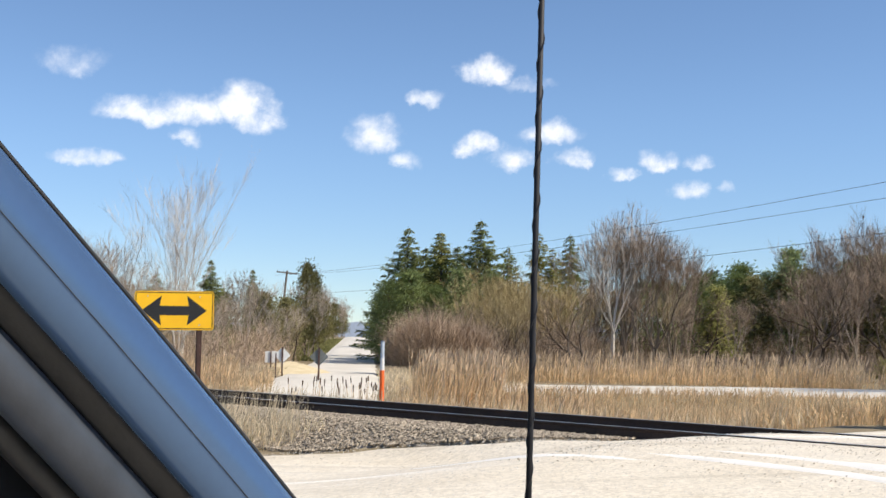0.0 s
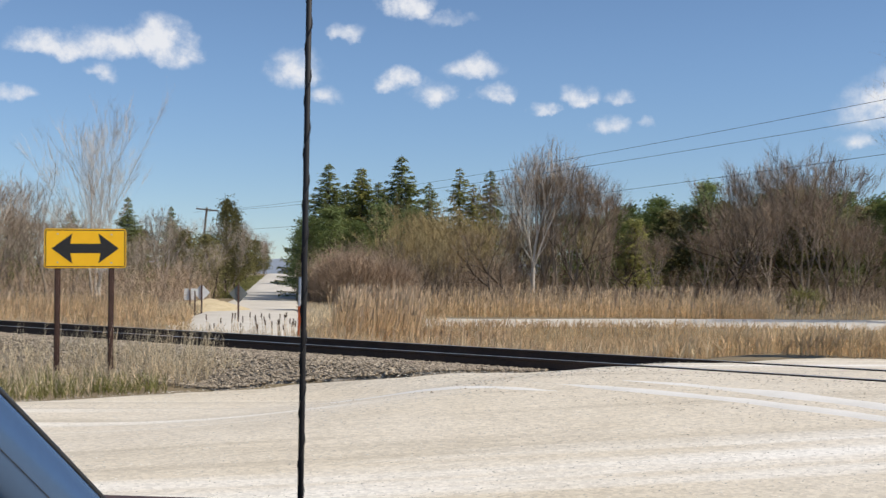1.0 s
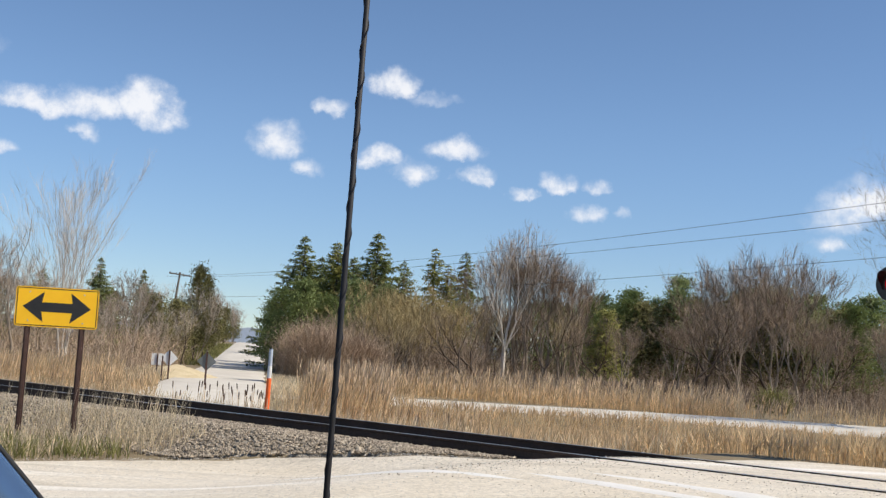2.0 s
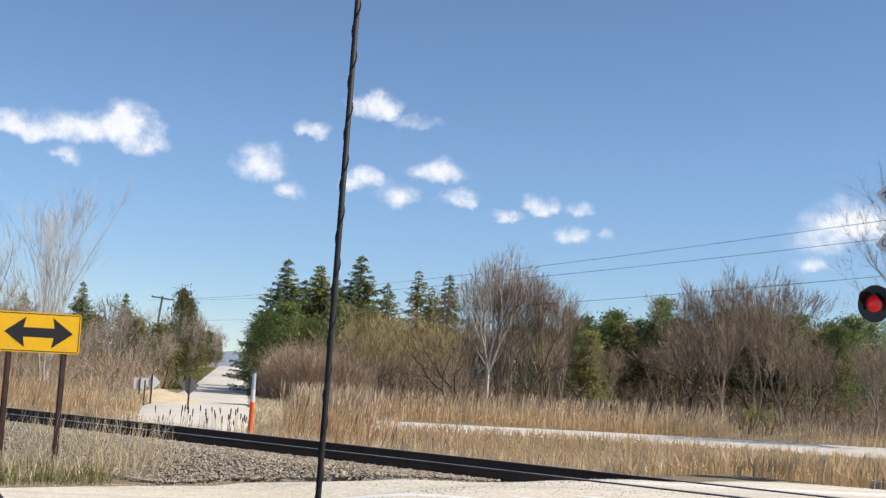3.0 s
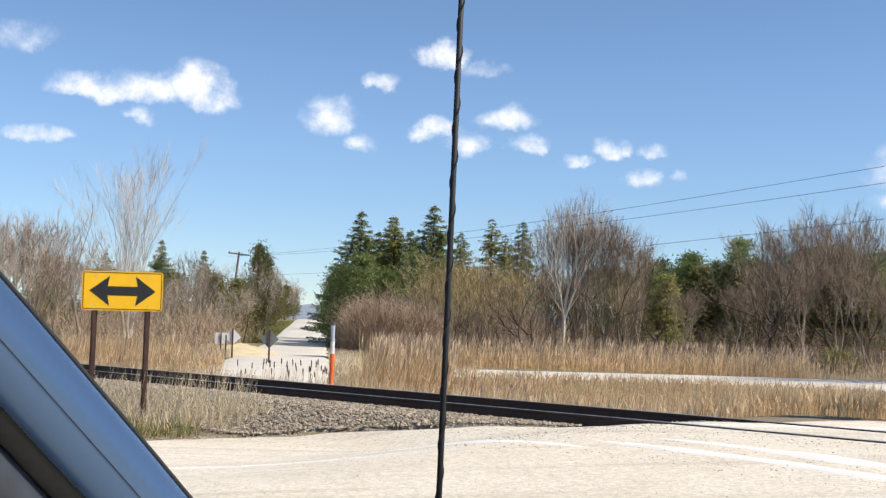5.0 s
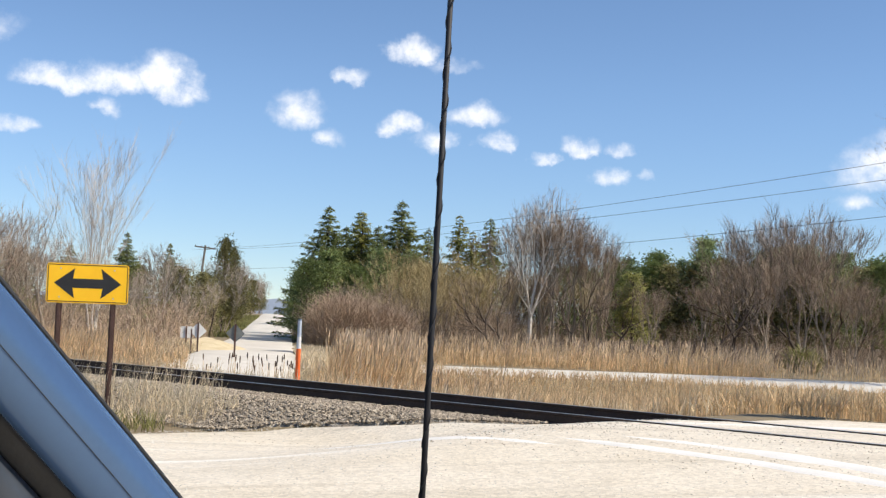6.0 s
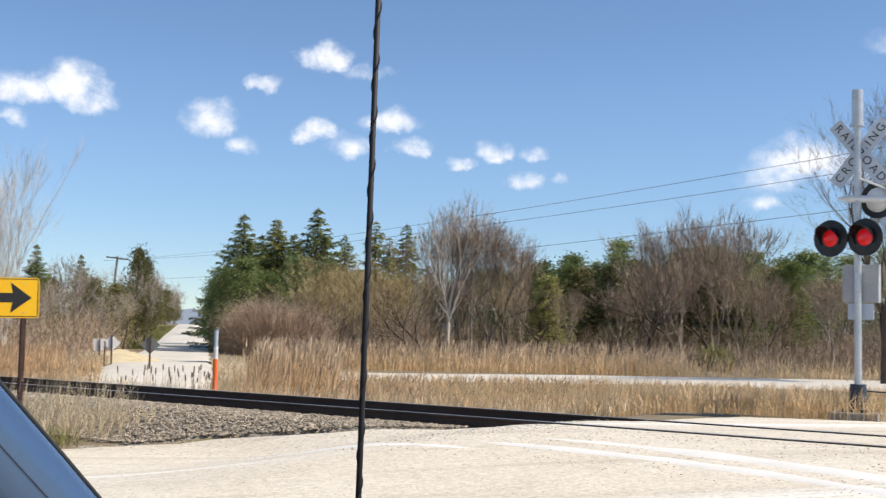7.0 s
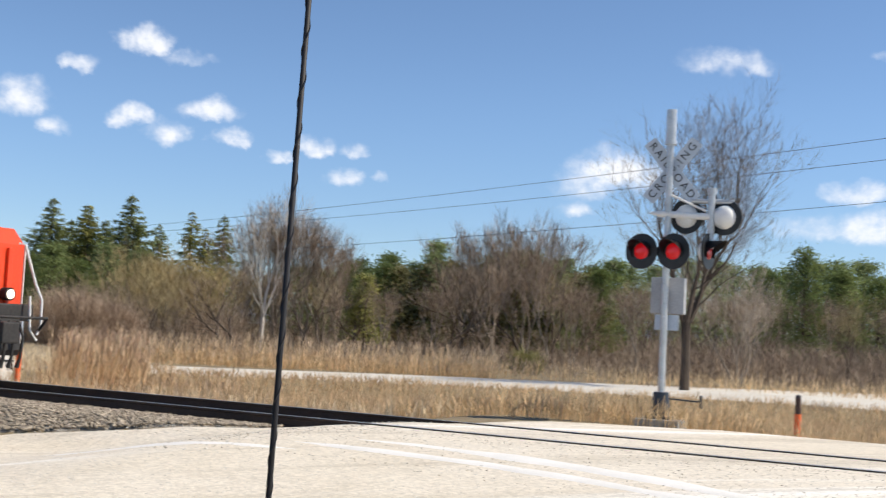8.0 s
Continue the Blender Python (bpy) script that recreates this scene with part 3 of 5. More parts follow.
windrow([(-8.5, 11.3), (-5.4, 11.05), (-3.8, 10.85), (-1.5, 9.8)], 0.5, 1.0)
windrow([(-8.0, 12.0), (-5.65, 11.8), (-3.06, 11.08), (-0.5, 9.7)], 0.6, 2.0)
windrow([(-11.4, 10.4), (-9.0, 10.7), (-7.0, 10.9)], 0.5, 3.0)

# ---- signs and signals ----


def polar(az, r, z=None):
    p = heading(az) * r
    return Vector((p.x, p.y, gz(p.x, p.y) if z is None else z))


def facing(p, az):
    """At p, turned so that its front (-y) looks along the azimuth az."""
    return Matrix.Translation(p) @ Matrix.Rotation(radians(180 - az), 4, "Z")


def plate(bm, w, h, y0, y1, r=0.04, z=0.0, m=None):
    pts = []
    for cx, cz, a in ((w / 2 - r, h / 2 - r, 0), (-w / 2 + r, h / 2 - r, 90), (-w / 2 + r, -h / 2 + r, 180), (w / 2 - r, -h / 2 + r, 270)):
        for k in range(4):
            t = radians(a + k * 30)
            pts.append((cx + r * math.cos(t), cz + r * math.sin(t) + z))
    prism(bm, pts, y0, y1, m)


def channel(bm, x, z0, z1):
    """A U-shaped steel post with flanges."""
    box(bm, x - 0.018, -0.004, z0, x + 0.018, 0.002, z1)
    for s in (-1, 1):
        box(bm, x + s * 0.018 - 0.003, 0.0, z0, x + s * 0.018 + 0.003, 0.034, z1)
        box(bm, x + s * 0.031 - 0.013, 0.03, z0, x + s * 0.031 + 0.013, 0.036, z1)


def make_arrow_sign():
    R0 = 19.5
    base = polar(-12.6, R0, 0.0)
    sign = empty("arrow_sign", facing(base, 170.0), "yellow double-headed arrow warning sign on two brown steel posts", "road sign")
    zc = 2.05
    tilt = Matrix.Translation((0, 0, zc)) @ Matrix.Rotation(radians(-0.5), 4, "Y")
    bm = bmesh.new()
    plate(bm, 1.22, 0.61, -0.012, -0.008, 0.045, 0, tilt)
    panel = part("panel", bm, M["yellow"], sign)
    bm = bmesh.new()
    for a in ((-0.585, -0.288, 0.585, -0.276), (-0.585, 0.276, 0.585, 0.288), (-0.594, -0.27, -0.582, 0.27), (0.582, -0.27, 0.594, 0.27)):
        box(bm, a[0], -0.0145, a[1], a[2], -0.013, a[3], tilt)
    part("border", bm, M["black"], panel, "thin black border line")
    bm = bmesh.new()
    arrow = [(-0.50, 0.0), (-0.195, 0.232), (-0.225, 0.072), (0.225, 0.072), (0.195, 0.232), (0.50, 0.0), (0.195, -0.232), (0.225, -0.072), (-0.225, -0.072), (-0.195, -0.232)]
    prism(bm, arrow, -0.0150, -0.0132, tilt)
    part("arrow", bm, M["black"], panel, "black double-headed arrow")
    for x in (-0.41, 0.39):
        bm = bmesh.new()
        channel(bm, x, -0.3, zc + 0.28)
        part("post", bm, M["post"], sign)
        for dz in (-0.22, 0.22):
            bm = bmesh.new()
            rod(bm, (x, -0.018, zc + dz), (x, 0.01, zc + dz), 0.012, n=8)
            part("bolt", bm, M["galv"], panel, "small steel bolt")


make_arrow_sign()


def letter_mesh(text, size, name, material, parent, m):
    c = bpy.data.curves.new(name, "FONT")
    c.body, c.size, c.align_x, c.align_y, c.extrude = text, size, "CENTER", "CENTER", 0.002
    c.space_character = 1.38
    t = bpy.data.objects.new(name, c)
    scene.collection.objects.link(t)
    bpy.context.view_layer.update()
    me = bpy.data.meshes.new_from_object(t.evaluated_get(bpy.context.evaluated_depsgraph_get()))
    bpy.data.objects.remove(t)
    me.materials.clear()
    me.materials.append(material)
    ob = new(name, me)
    ob.parent = parent
    ob.matrix_local = m
    return ob


def lamp(parent, m, lens, back=False):
    """A flashing lamp: black disc, hooded red lens, silver housing behind. Front looks along -y."""
    bm = bmesh.new()
    rod(bm, (0, -0.012, 0), (0, 0.012, 0), 0.285, n=32)
    disc = part("background_disc", bm, M["hood"], parent, "round black background disc")
    disc.matrix_local = m
    bm = bmesh.new()
    bmesh.ops.create_uvsphere(bm, u_segments=20, v_segments=10, radius=0.135, matrix=Matrix.Translation((0, -0.005, 0)) @ Matrix.Diagonal((1, 0.22, 1, 1)))
    part("lens", bm, lens, disc, "round red glass lens", smooth=True)
    bm = bmesh.new()
    n = 18
    rings = []
    for y, k in ((-0.012, 0.165), (-0.30, 0.175)):
        ring = []
        for i in range(n + 1):
            a = radians(-35 + 250 * i / n)
            depth = y if y > -0.1 else -0.05 - 0.25 * max(0.0, math.sin(a)) ** 0.7
            ring.append(bm.verts.new((k * math.cos(a), depth, k * math.sin(a))))
        rings.append(ring)
    for i in range(n):
        bm.faces.new((rings[0][i], rings[0][i + 1], rings[1][i + 1], rings[1][i]))
    bmesh.ops.solidify(bm, geom=bm.faces[:], thickness=0.006)
    part("visor", bm, M["hood"], disc, "long black visor")
    bm = bmesh.new()
    rod(bm, (0, 0.013, 0), (0, 0.03, 0), 0.19, 0.19, 24)
    bmesh.ops.create_uvsphere(bm, u_segments=24, v_segments=12, radius=0.18, matrix=Matrix.Translation((0, 0.03, 0)) @ Matrix.Diagonal((1, 0.72, 1, 1)))
    bmesh.ops.delete(bm, geom=[v for v in bm.verts if v.co.y < 0.012], context="VERTS")
    part("housing", bm, M["white"], disc, "domed white lamp housing", smooth=True)


def make_crossing_signal():
    R0 = 19.5
    p = polar(26.55, R0, 1.7 - R0 * math.tan(radians(3.58)))
    sig = empty("crossing_signal", facing(p, 220.0), "silver railway crossing signal mast with red flashing lamps", "crossing signal")
    H = R0 * (math.tan(radians(11.07)) + math.tan(radians(3.58)))
    bm = bmesh.new()
    rod(bm, (0, 0, 0.3), (0, 0, H), 0.055, n=20)
    mast = part("mast", bm, M["galv"], sig, smooth=False)
    bm = bmesh.new()
    rod(bm, (0, 0, H - 0.55), (0, 0, H), 0.082, n=20)
    rod(bm, (0, 0, H - 0.57), (0, 0, H - 0.5), 0.095, n=20)
    part("mast_cap", bm, M["galv"], mast, "wider silver sleeve at the mast top", bevel=0.004)
    bm = bmesh.new()
    box(bm, -0.36, -0.36, -0.5, 0.36, 0.36, 0.10)
    part("foundation", bm, M["concrete"], sig, "concrete foundation block", bevel=0.02)
    bm = bmesh.new()
    rod(bm, (0, 0, 0.10), (0, 0, 0.52), 0.16, 0.12, 16)
    box(bm, -0.2, -0.2, 0.10, 0.2, 0.2, 0.15)
    part("junction_base", bm, M["trim"], sig, "dark cast junction box base", bevel=0.008)
    # crossbuck behind the mast
    for ang, text in ((-51, "RAILROAD"), (51, "CROSSING")):
        m = Matrix.Translation((0.02, 0.085 + (0.02 if ang > 0 else 0), H - 0.97)) @ Matrix.Rotation(radians(-ang), 4, "Y")
        bm = bmesh.new()
        plate(bm, 1.22, 0.23, -0.004, 0.004, 0.02)
        b = part("crossbuck_board", bm, M["oldskywhite"], sig, "worn white diagonal board tinted with sky blue")
        b.matrix_local = m
        letter_mesh(text, 0.18, "lettering", M["black"], b, Matrix.Translation((0, -0.007, 0)) @ Matrix.Rotation(radians(90), 4, "X"))
    # front lamps and their crossarm
    zl = H - 2.29
    bm = bmesh.new()
    rod(bm, (-0.36, 0.11, zl), (0.36, 0.11, zl), 0.035, n=12)
    box(bm, -0.1, -0.07, zl - 0.08, 0.1, 0.13, zl + 0.08)
    part("crossarm", bm, M["galv"], sig, bevel=0.004)
    yaw = Matrix.Rotation(radians(-16), 4, "Z")
    lamp(sig, Matrix.Translation((-0.40, -0.03, zl)) @ yaw, M["lens"])
    lamp(sig, Matrix.Translation((0.14, -0.14, zl)) @ yaw, M["lens"])
    # arm with the lamps for the other approach
    zb = zl + 0.57
    bm = bmesh.new()
    rod(bm, (-0.16, -0.02, zb + 0.04), (0.66, 0.05, zb), 0.055, n=14)
    rod(bm, (-0.28, -0.03, zb + 0.05), (-0.14, -0.02, zb + 0.04), 0.02, 0.045, 10)
    part("side_arm", bm, M["white"], sig, "white round side arm")
    bm = bmesh.new()
    rod(bm, (0.05, -0.02, zb + 0.34), (0.60, 0.03, zb + 0.09), 0.018, n=8)
    part("stay_rod", bm, M["white"], sig, "thin white stay rod")
    bm = bmesh.new()
    rod(bm, (0.68, 0.05, zb - 0.5), (0.68, 0.05, zb + 0.42), 0.055, n=14)
    rod(bm, (0.68, 0.05, zb + 0.36), (0.68, 0.05, zb + 0.46), 0.075, n=14)
    rod(bm, (0.35, 0.1, zb + 0.26), (1.02, 0.1, zb + 0.24), 0.04, n=12)
    part("arm_post", bm, M["galv"], sig)
    back = Matrix.Rotation(radians(168), 4, "Z")
    lamp(sig, Matrix.Translation((0.27, 0.16, zb + 0.02)) @ back, M["dimlens"])
    lamp(sig, Matrix.Translation((0.88, 0.10, zb + 0.0)) @ back, M["dimlens"])
    lamp(sig, Matrix.Translation((0.66, 0.0, zb - 0.55)) @ Matrix.Rotation(radians(80), 4, "Z"), M["dimlens"])
    bm = bmesh.new()
    box(bm, -0.25, 0.08, 2.10 - 0.34, 0.29, 0.24, 2.10 + 0.24)
    part("control_box", bm, M["grey"], sig, "grey metal relay box", bevel=0.012)
    bm = bmesh.new()
    box(bm, -0.17, 0.09, 1.50, 0.21, 0.11, 1.745)
    part("number_plate", bm, M["oldskywhite"], sig, "small pale plate")
    bm = bmesh.new()
    rod(bm, (0.1, 0.05, 0.42), (0.62, 0.05, 0.40), 0.012, n=8)
    rod(bm, (0.62, 0.05, 0.30), (0.62, 0.05, 0.50), 0.02, n=8)
    part("ground_rod", bm, M["trim"], sig)


make_crossing_signal()


def make_marker_post(az, r, z, h, name, label, grey):
    p = polar(az, r, z)
    th = empty(name, facing(p, az + 180), label, "marker post")
    bm = bmesh.new()
    rod(bm, (0, 0, -0.3), (0, 0, h * 0.52), 0.054, n=14)
    part("orange_sleeve", bm, M["orange"], th)
    bm = bmesh.new()
    rod(bm, (0, 0, h * 0.52), (0, 0, h * 0.72), 0.051, n=14)
    part("reflective_band", bm, M["white" if grey != "post" else "post"], th)
    bm = bmesh.new()
    rod(bm, (0, 0, h * 0.72), (0, 0, h), 0.045, n=14)
    part("top_sleeve", bm, M[grey], th)
    bm = bmesh.new()
    rod(bm, (0, 0, h - 0.02), (0, 0, h + 0.02), 0.049, 0.032, 14)
    part("cap", bm, M["trim"], th)


make_marker_post(-2.9, 27.5, 1.7 - 27.5 * math.tan(radians(3.05)), 1.36, "marker_post", "orange and white pipeline marker post beside the track", "oldskywhite")
make_marker_post(32.7, 20.6, 1.7 - 20.6 * math.tan(radians(3.55)), 0.60, "marker_post", "short orange marker post with a dark top", "post")


def make_road_sign(az, r, top, w, diamond, name, label, post_w=0.05, panel=True, material="white"):
    p = polar(az, r)
    th = empty(name, facing(p, 180 + az), label, "road sign")
    zt = 1.7 + r * math.tan(radians(top)) - p.z
    bm = bmesh.new()
    box(bm, -post_w / 2, -0.02, -0.3, post_w / 2, 0.03, zt)
    part("post", bm, M["post"], th)
    if panel:
        bm = bmesh.new()
        plate(bm, w, w, 0.032, 0.036, 0.04, 0, Matrix.Translation((0, 0, zt - (w * 0.7 if diamond else w / 2))) @ Matrix.Rotation(radians(45 if diamond else 0), 4, "Y"))
        part("panel", bm, M[material], th)


make_road_sign(-7.55, 52, -0.55, 0.5, True, "diamond_sign", "back of a white diamond road sign on a post", 0.07)
make_road_sign(-8.08, 53, -0.75, 0.5, False, "square_sign", "small pale square sign on a brown post", 0.06)
make_road_sign(-7.85, 51, -0.85, 0.5, False, "thin_post", "bare brown steel post among reeds", 0.06, False)
make_road_sign(-5.85, 46, -0.55, 0.5, True, "grey_diamond_sign", "dark grey back of a diamond sign on a post", 0.07, True, "darkgrey")

# ---- trees ----


def limb(rnd, bark, twigs, p, d, length, radius, level, o, root=None):
    """A limb that forks again and again; the finest shoots go to twigs."""
    pts, rad = [p.copy()], [radius]
    q, seg = p.copy(), 3
    for i in range(seg):
        d = (d + Vector((rnd.gauss(0, 1), rnd.gauss(0, 1), rnd.gauss(0, 0.6))) * o["wander"] + Vector((0, 0, o["lift"]))).normalized()
        q = q + d * (length / seg)
        pts.append(q.copy())
        rad.append(radius * (1 - 0.24 * (i + 1) / seg))
    side = Vector((rnd.gauss(0, 1), rnd.gauss(0, 1), 0.2)).normalized()
    sides = 7 if level == 0 else 4 if level < 3 else 3
    first = None
    if radius > 0.014:
        first = bark.tube(pts, rad, sides, root)
    else:
        for i in range(seg):
            twigs.blade(pts[i], pts[i + 1], max(radius * 0.8, o["twig"]), side)
    top = o["levels"]
    if level >= top - 2:
        for k in range(o["shoots"] + (3 if level == top else 0)):
            t = rnd.uniform(0.1, 1.0)
            i = min(int(t * seg), seg - 1)
            a = pts[i].lerp(pts[i + 1], t * seg - i)
            nd = (d + Vector((rnd.gauss(0, 0.5), rnd.gauss(0, 0.5), rnd.gauss(0.12, 0.4))) * o["spray"]).normalized()
            twigs.leaf(a, nd * length * rnd.uniform(0.45, 1.0), side, o["twig"] * 1.1)
    if level == top:
        return
    n = 3 if rnd.random() < o["triple"] else 2
    a0 = rnd.uniform(0, 2 * math.pi)
    kids = [(pts[-1], d, a0 + 2 * math.pi * j / n + rnd.uniform(-0.4, 0.4), (0.6 if j == 0 else 1.0), (1.06 if j == 0 else 0.94), level + 1, 3) for j in range(n)]
    if 0 < level < top - 1:
        for j in range(2):
            if rnd.random() < o["side"]:
                i = rnd.choice((1, 2))
                kids.append((pts[i], (pts[i + 1] - pts[i - 1]).normalized(), rnd.uniform(0, 6.28), 1.35, 0.75, level + 2, i))
    for a, axis, turn, wide, long, lv, ring in kids:
        out = axis.orthogonal().normalized()
        out.rotate(Matrix.Rotation(turn, 3, axis))
        ang = radians(rnd.uniform(*o["angle"])) * wide
        limb(rnd, bark, twigs, a, axis * math.cos(ang) + out * math.sin(ang), length * rnd.uniform(*o["ratio"]) * long,
             max(0.003, rad[-1] * (0.82 if wide < 1 else 0.66 if wide < 1.2 else 0.45)), lv, o, None if first is None else first + ring * sides)


BARE = dict(wander=0.09, lift=0.05, angle=(16, 34), ratio=(0.74, 0.92), twig=0.008, levels=6, shoots=7, spray=1.0, triple=0.4, side=0.5, bole=0.24)


def bare_tree(name, h, seed, bark_m, twig_m, label, stems=1, fan=0.12, girth=0.014, fork=0.0, **kw):
    o = dict(BARE)
    o.update(kw)
    rnd = random.Random(seed)
    bark, twigs = Sticks(), Sticks()
    root = None
    if fork:
        root = bark.tube([Vector((0, 0, -0.2)), Vector((0.05, 0.03, fork * 0.5)), Vector((0, 0, fork + 0.15))], [0.018 * h, 0.014 * h, 0.013 * h], 8)
    for s in range(stems):
        lean = 0.02 if stems == 1 else fan * rnd.uniform(0.4, 1.2)
        a = 2 * math.pi * s / stems + rnd.uniform(-0.4, 0.4)
        d = Vector((math.cos(a) * lean, math.sin(a) * lean, 1)).normalized()
        off = 0.0 if stems == 1 else 0.13
        limb(rnd, bark, twigs, Vector((math.cos(a) * off, math.sin(a) * off, fork - 0.15)), d, h * o["bole"] * rnd.uniform(0.75, 1.1), girth * h, 0 if not fork else 1, o, root)
    k = h / sorted(v.z for v in twigs.v)[int(len(twigs.v) * 0.999)]
    for st in (bark, twigs):
        st.v = [Vector((v.x * k, v.y * k, v.z * k if v.z > 0 else v.z)) for v in st.v]
    th = empty(name, Matrix(), label, "tree")
    bark.done("trunk", M[bark_m], th)
    twigs.done("crown", M[twig_m], th)
    return th


def conifer(name, h, seed, width, needle_m, label, start=0.1, droop=0.28, gap=0.0, size=0.125):
    """A spruce: whorls of drooping branches with upturned ends, each hung with short sprays."""
    rnd = random.Random(seed)
    wood, leaf = Sticks(), Sticks()
    wood.tube([Vector((0, 0, -0.2)), Vector((rnd.gauss(0, 0.05), 0, h * 0.5)), Vector((0, 0, h))], [h * 0.016, h * 0.010, 0.01], 6)
    z = h * start
    while z < h * 0.985:
        k = (z / h - start) / (1 - start)
        r = width * (1 - k) ** 0.82 * rnd.uniform(0.8, 1.08) + 0.1
        if k < 0.12:
            r *= 0.8
        n = 8 if k < 0.8 else 5
        a0 = rnd.uniform(0, 6)
        for i in range(n):
            if rnd.random() < gap:
                continue
            a = a0 + 2 * math.pi * i / n + rnd.uniform(-0.3, 0.3)
            out = Vector((math.cos(a), math.sin(a), 0))
            rr = r * rnd.uniform(0.55, 1.15)
            root = Vector((0, 0, z + rnd.uniform(-0.1, 0.1)))
            bend = root + out * rr * 0.65 + Vector((0, 0, -droop * rr * (1 - 0.5 * k)))
            tip = root + out * rr + Vector((0, 0, -droop * rr * (0.95 - 0.9 * k)))
            wood.tube([root, bend, tip], [0.025, 0.014, 0.005], 3)
            across = Vector((-out.y, out.x, 0))
            for j in range(max(6, int(rr / size * 5))):
                t = rnd.uniform(0.15, 1.03)
                c = root.lerp(bend, t / 0.65) if t < 0.65 else bend.lerp(tip, (t - 0.65) / 0.35)
                c = c + across * rnd.gauss(0, 0.13 * rr * (1.1 - t) + 0.03) + Vector((0, 0, rnd.gauss(-0.03, 0.04)))
                d = (out * rnd.uniform(0.3, 1) + across * rnd.gauss(0, 0.6) + Vector((0, 0, rnd.gauss(-0.25, 0.3)))).normalized() * size * rnd.uniform(1.3, 2.6)
                leaf.leaf(c, d, d.cross(Vector((rnd.gauss(0, 0.5), rnd.gauss(0, 0.5), 1))).normalized(), size * rnd.uniform(0.3, 0.5))
        z += h * rnd.uniform(0.018, 0.028) + 0.03
    th = empty(name, Matrix(), label, "tree")
    wood.done("trunk", M["darkbark"], th)
    leaf.done("crown", M[needle_m], th)
    return th


def pine(name, h, seed, width, needle_m, label):
    """A rounder evergreen: clumps of needles on rising limbs."""
    rnd = random.Random(seed)
    wood, leaf = Sticks(), Sticks()
    wood.tube([Vector((0, 0, -0.2)), Vector((0.1, 0, h * 0.6)), Vector((0, 0, h * 0.97))], [h * 0.018, h * 0.011, 0.015], 6)
    for i in range(int(24 * h)):
        k = rnd.uniform(0.1, 1.0) ** 0.8
        r = width * (1 - k ** 2.2) ** 0.7 * rnd.uniform(0.25, 1.0) + 0.1
        a = rnd.uniform(0, 2 * math.pi)
        c = Vector((math.cos(a) * r, math.sin(a) * r, h * k))
        wood.tube([Vector((0, 0, h * k * 0.92)), c], [0.025, 0.008], 3)
        s = rnd.uniform(0.25, 0.5)
        for j in range(26):
            o = Vector((rnd.gauss(0, s), rnd.gauss(0, s), rnd.gauss(0, s * 0.5)))
            d = (o * 0.5 + Vector((rnd.gauss(0, 1), rnd.gauss(0, 1), rnd.gauss(0.3, 0.7)))).normalized() * rnd.uniform(0.18, 0.34)
            leaf.leaf(c + o, d, d.orthogonal().normalized(), rnd.uniform(0.04, 0.075))
    th = empty(name, Matrix(), label, "tree")
    wood.done("trunk", M["darkbark"], th)
    leaf.done("crown", M[needle_m], th)
    return th


used = set()


def plant(proto, az, r, top, h0, seed, label="", group="", fat=1.0):
    """Sets a tree on the ground so that its tip stands at the elevation top as seen from the lay-by."""
    p = polar(az, r)
    s = (EYE + r * math.tan(radians(top)) - p.z) / h0
    rnd = random.Random(seed)
    if proto.name in used:
        ob = copy_thing(proto, Matrix())
    else:
        ob = proto
        used.add(proto.name)
    ob.matrix_basis = Matrix.Translation(p) @ Matrix.Rotation(rnd.uniform(0, 6.28), 4, "Z") @ Matrix.Diagonal((s * fat, s * fat, s, 1))
    tagged(ob, label, group=group)
    return ob


SPRUCE = [conifer("spruce", 10, 11, 4.5, "spruce", "dark green spruce with drooping branches"), conifer("spruce", 10, 12, 4.1, "spruce", "tall narrow dark green spruce", gap=0.12)]
YELLOW = conifer("pale_spruce", 10, 13, 3.2, "yellowpine", "yellowish green thin-crowned conifer", gap=0.3)
PINES = [pine("pine", 8, 21, 2.3, "pine", "bluish green bushy pine"), pine("pine", 8, 22, 2.6, "pine", "round-topped green pine at the wood's edge")]
CEDAR = pine("cedar", 7, 23, 1.5, "cedar", "olive green cedar with a dense crown")
CEDARS = [CEDAR, pine("cedar", 7, 24, 1.5, "yellowpine", "bright yellow-green pine among bare trees")]
ASH = [bare_tree("bare_tree", 10, 31, "bark", "twig", "leafless grey-brown tree with fine twigs", bole=0.3, girth=0.017),
       bare_tree("bare_tree", 10, 32, "bark", "twig", "leafless brown tree with a rounded crown", stems=2, fan=0.12, girth=0.013, angle=(11, 25), levels=5, triple=0.5, bole=0.3, wander=0.06),
       bare_tree("bare_tree", 10, 33, "darkbark", "twig", "leafless dark-stemmed crooked tree in the wood", girth=0.019, angle=(20, 44), wander=0.17, triple=0.5, levels=5, bole=0.24),
       bare_tree("bare_tree", 10, 34, "bark", "paletwig", "leafless tree with pale fine twigs", stems=4, fan=0.3, girth=0.009, angle=(14, 30), levels=5)]
ASH.append(bare_tree("bare_tree", 10, 36, "darkbark", "budding", "leafless tree with olive budding twigs", girth=0.017, triple=0.5, levels=5, shoots=10, bole=0.26))
WILLOW = [bare_tree("willow", 7, 41, "bark", "willow", "budding willow with fine olive-yellow twigs", stems=4, fan=0.5, girth=0.011, levels=5, shoots=8, twig=0.007, spray=1.2, triple=0.2)]
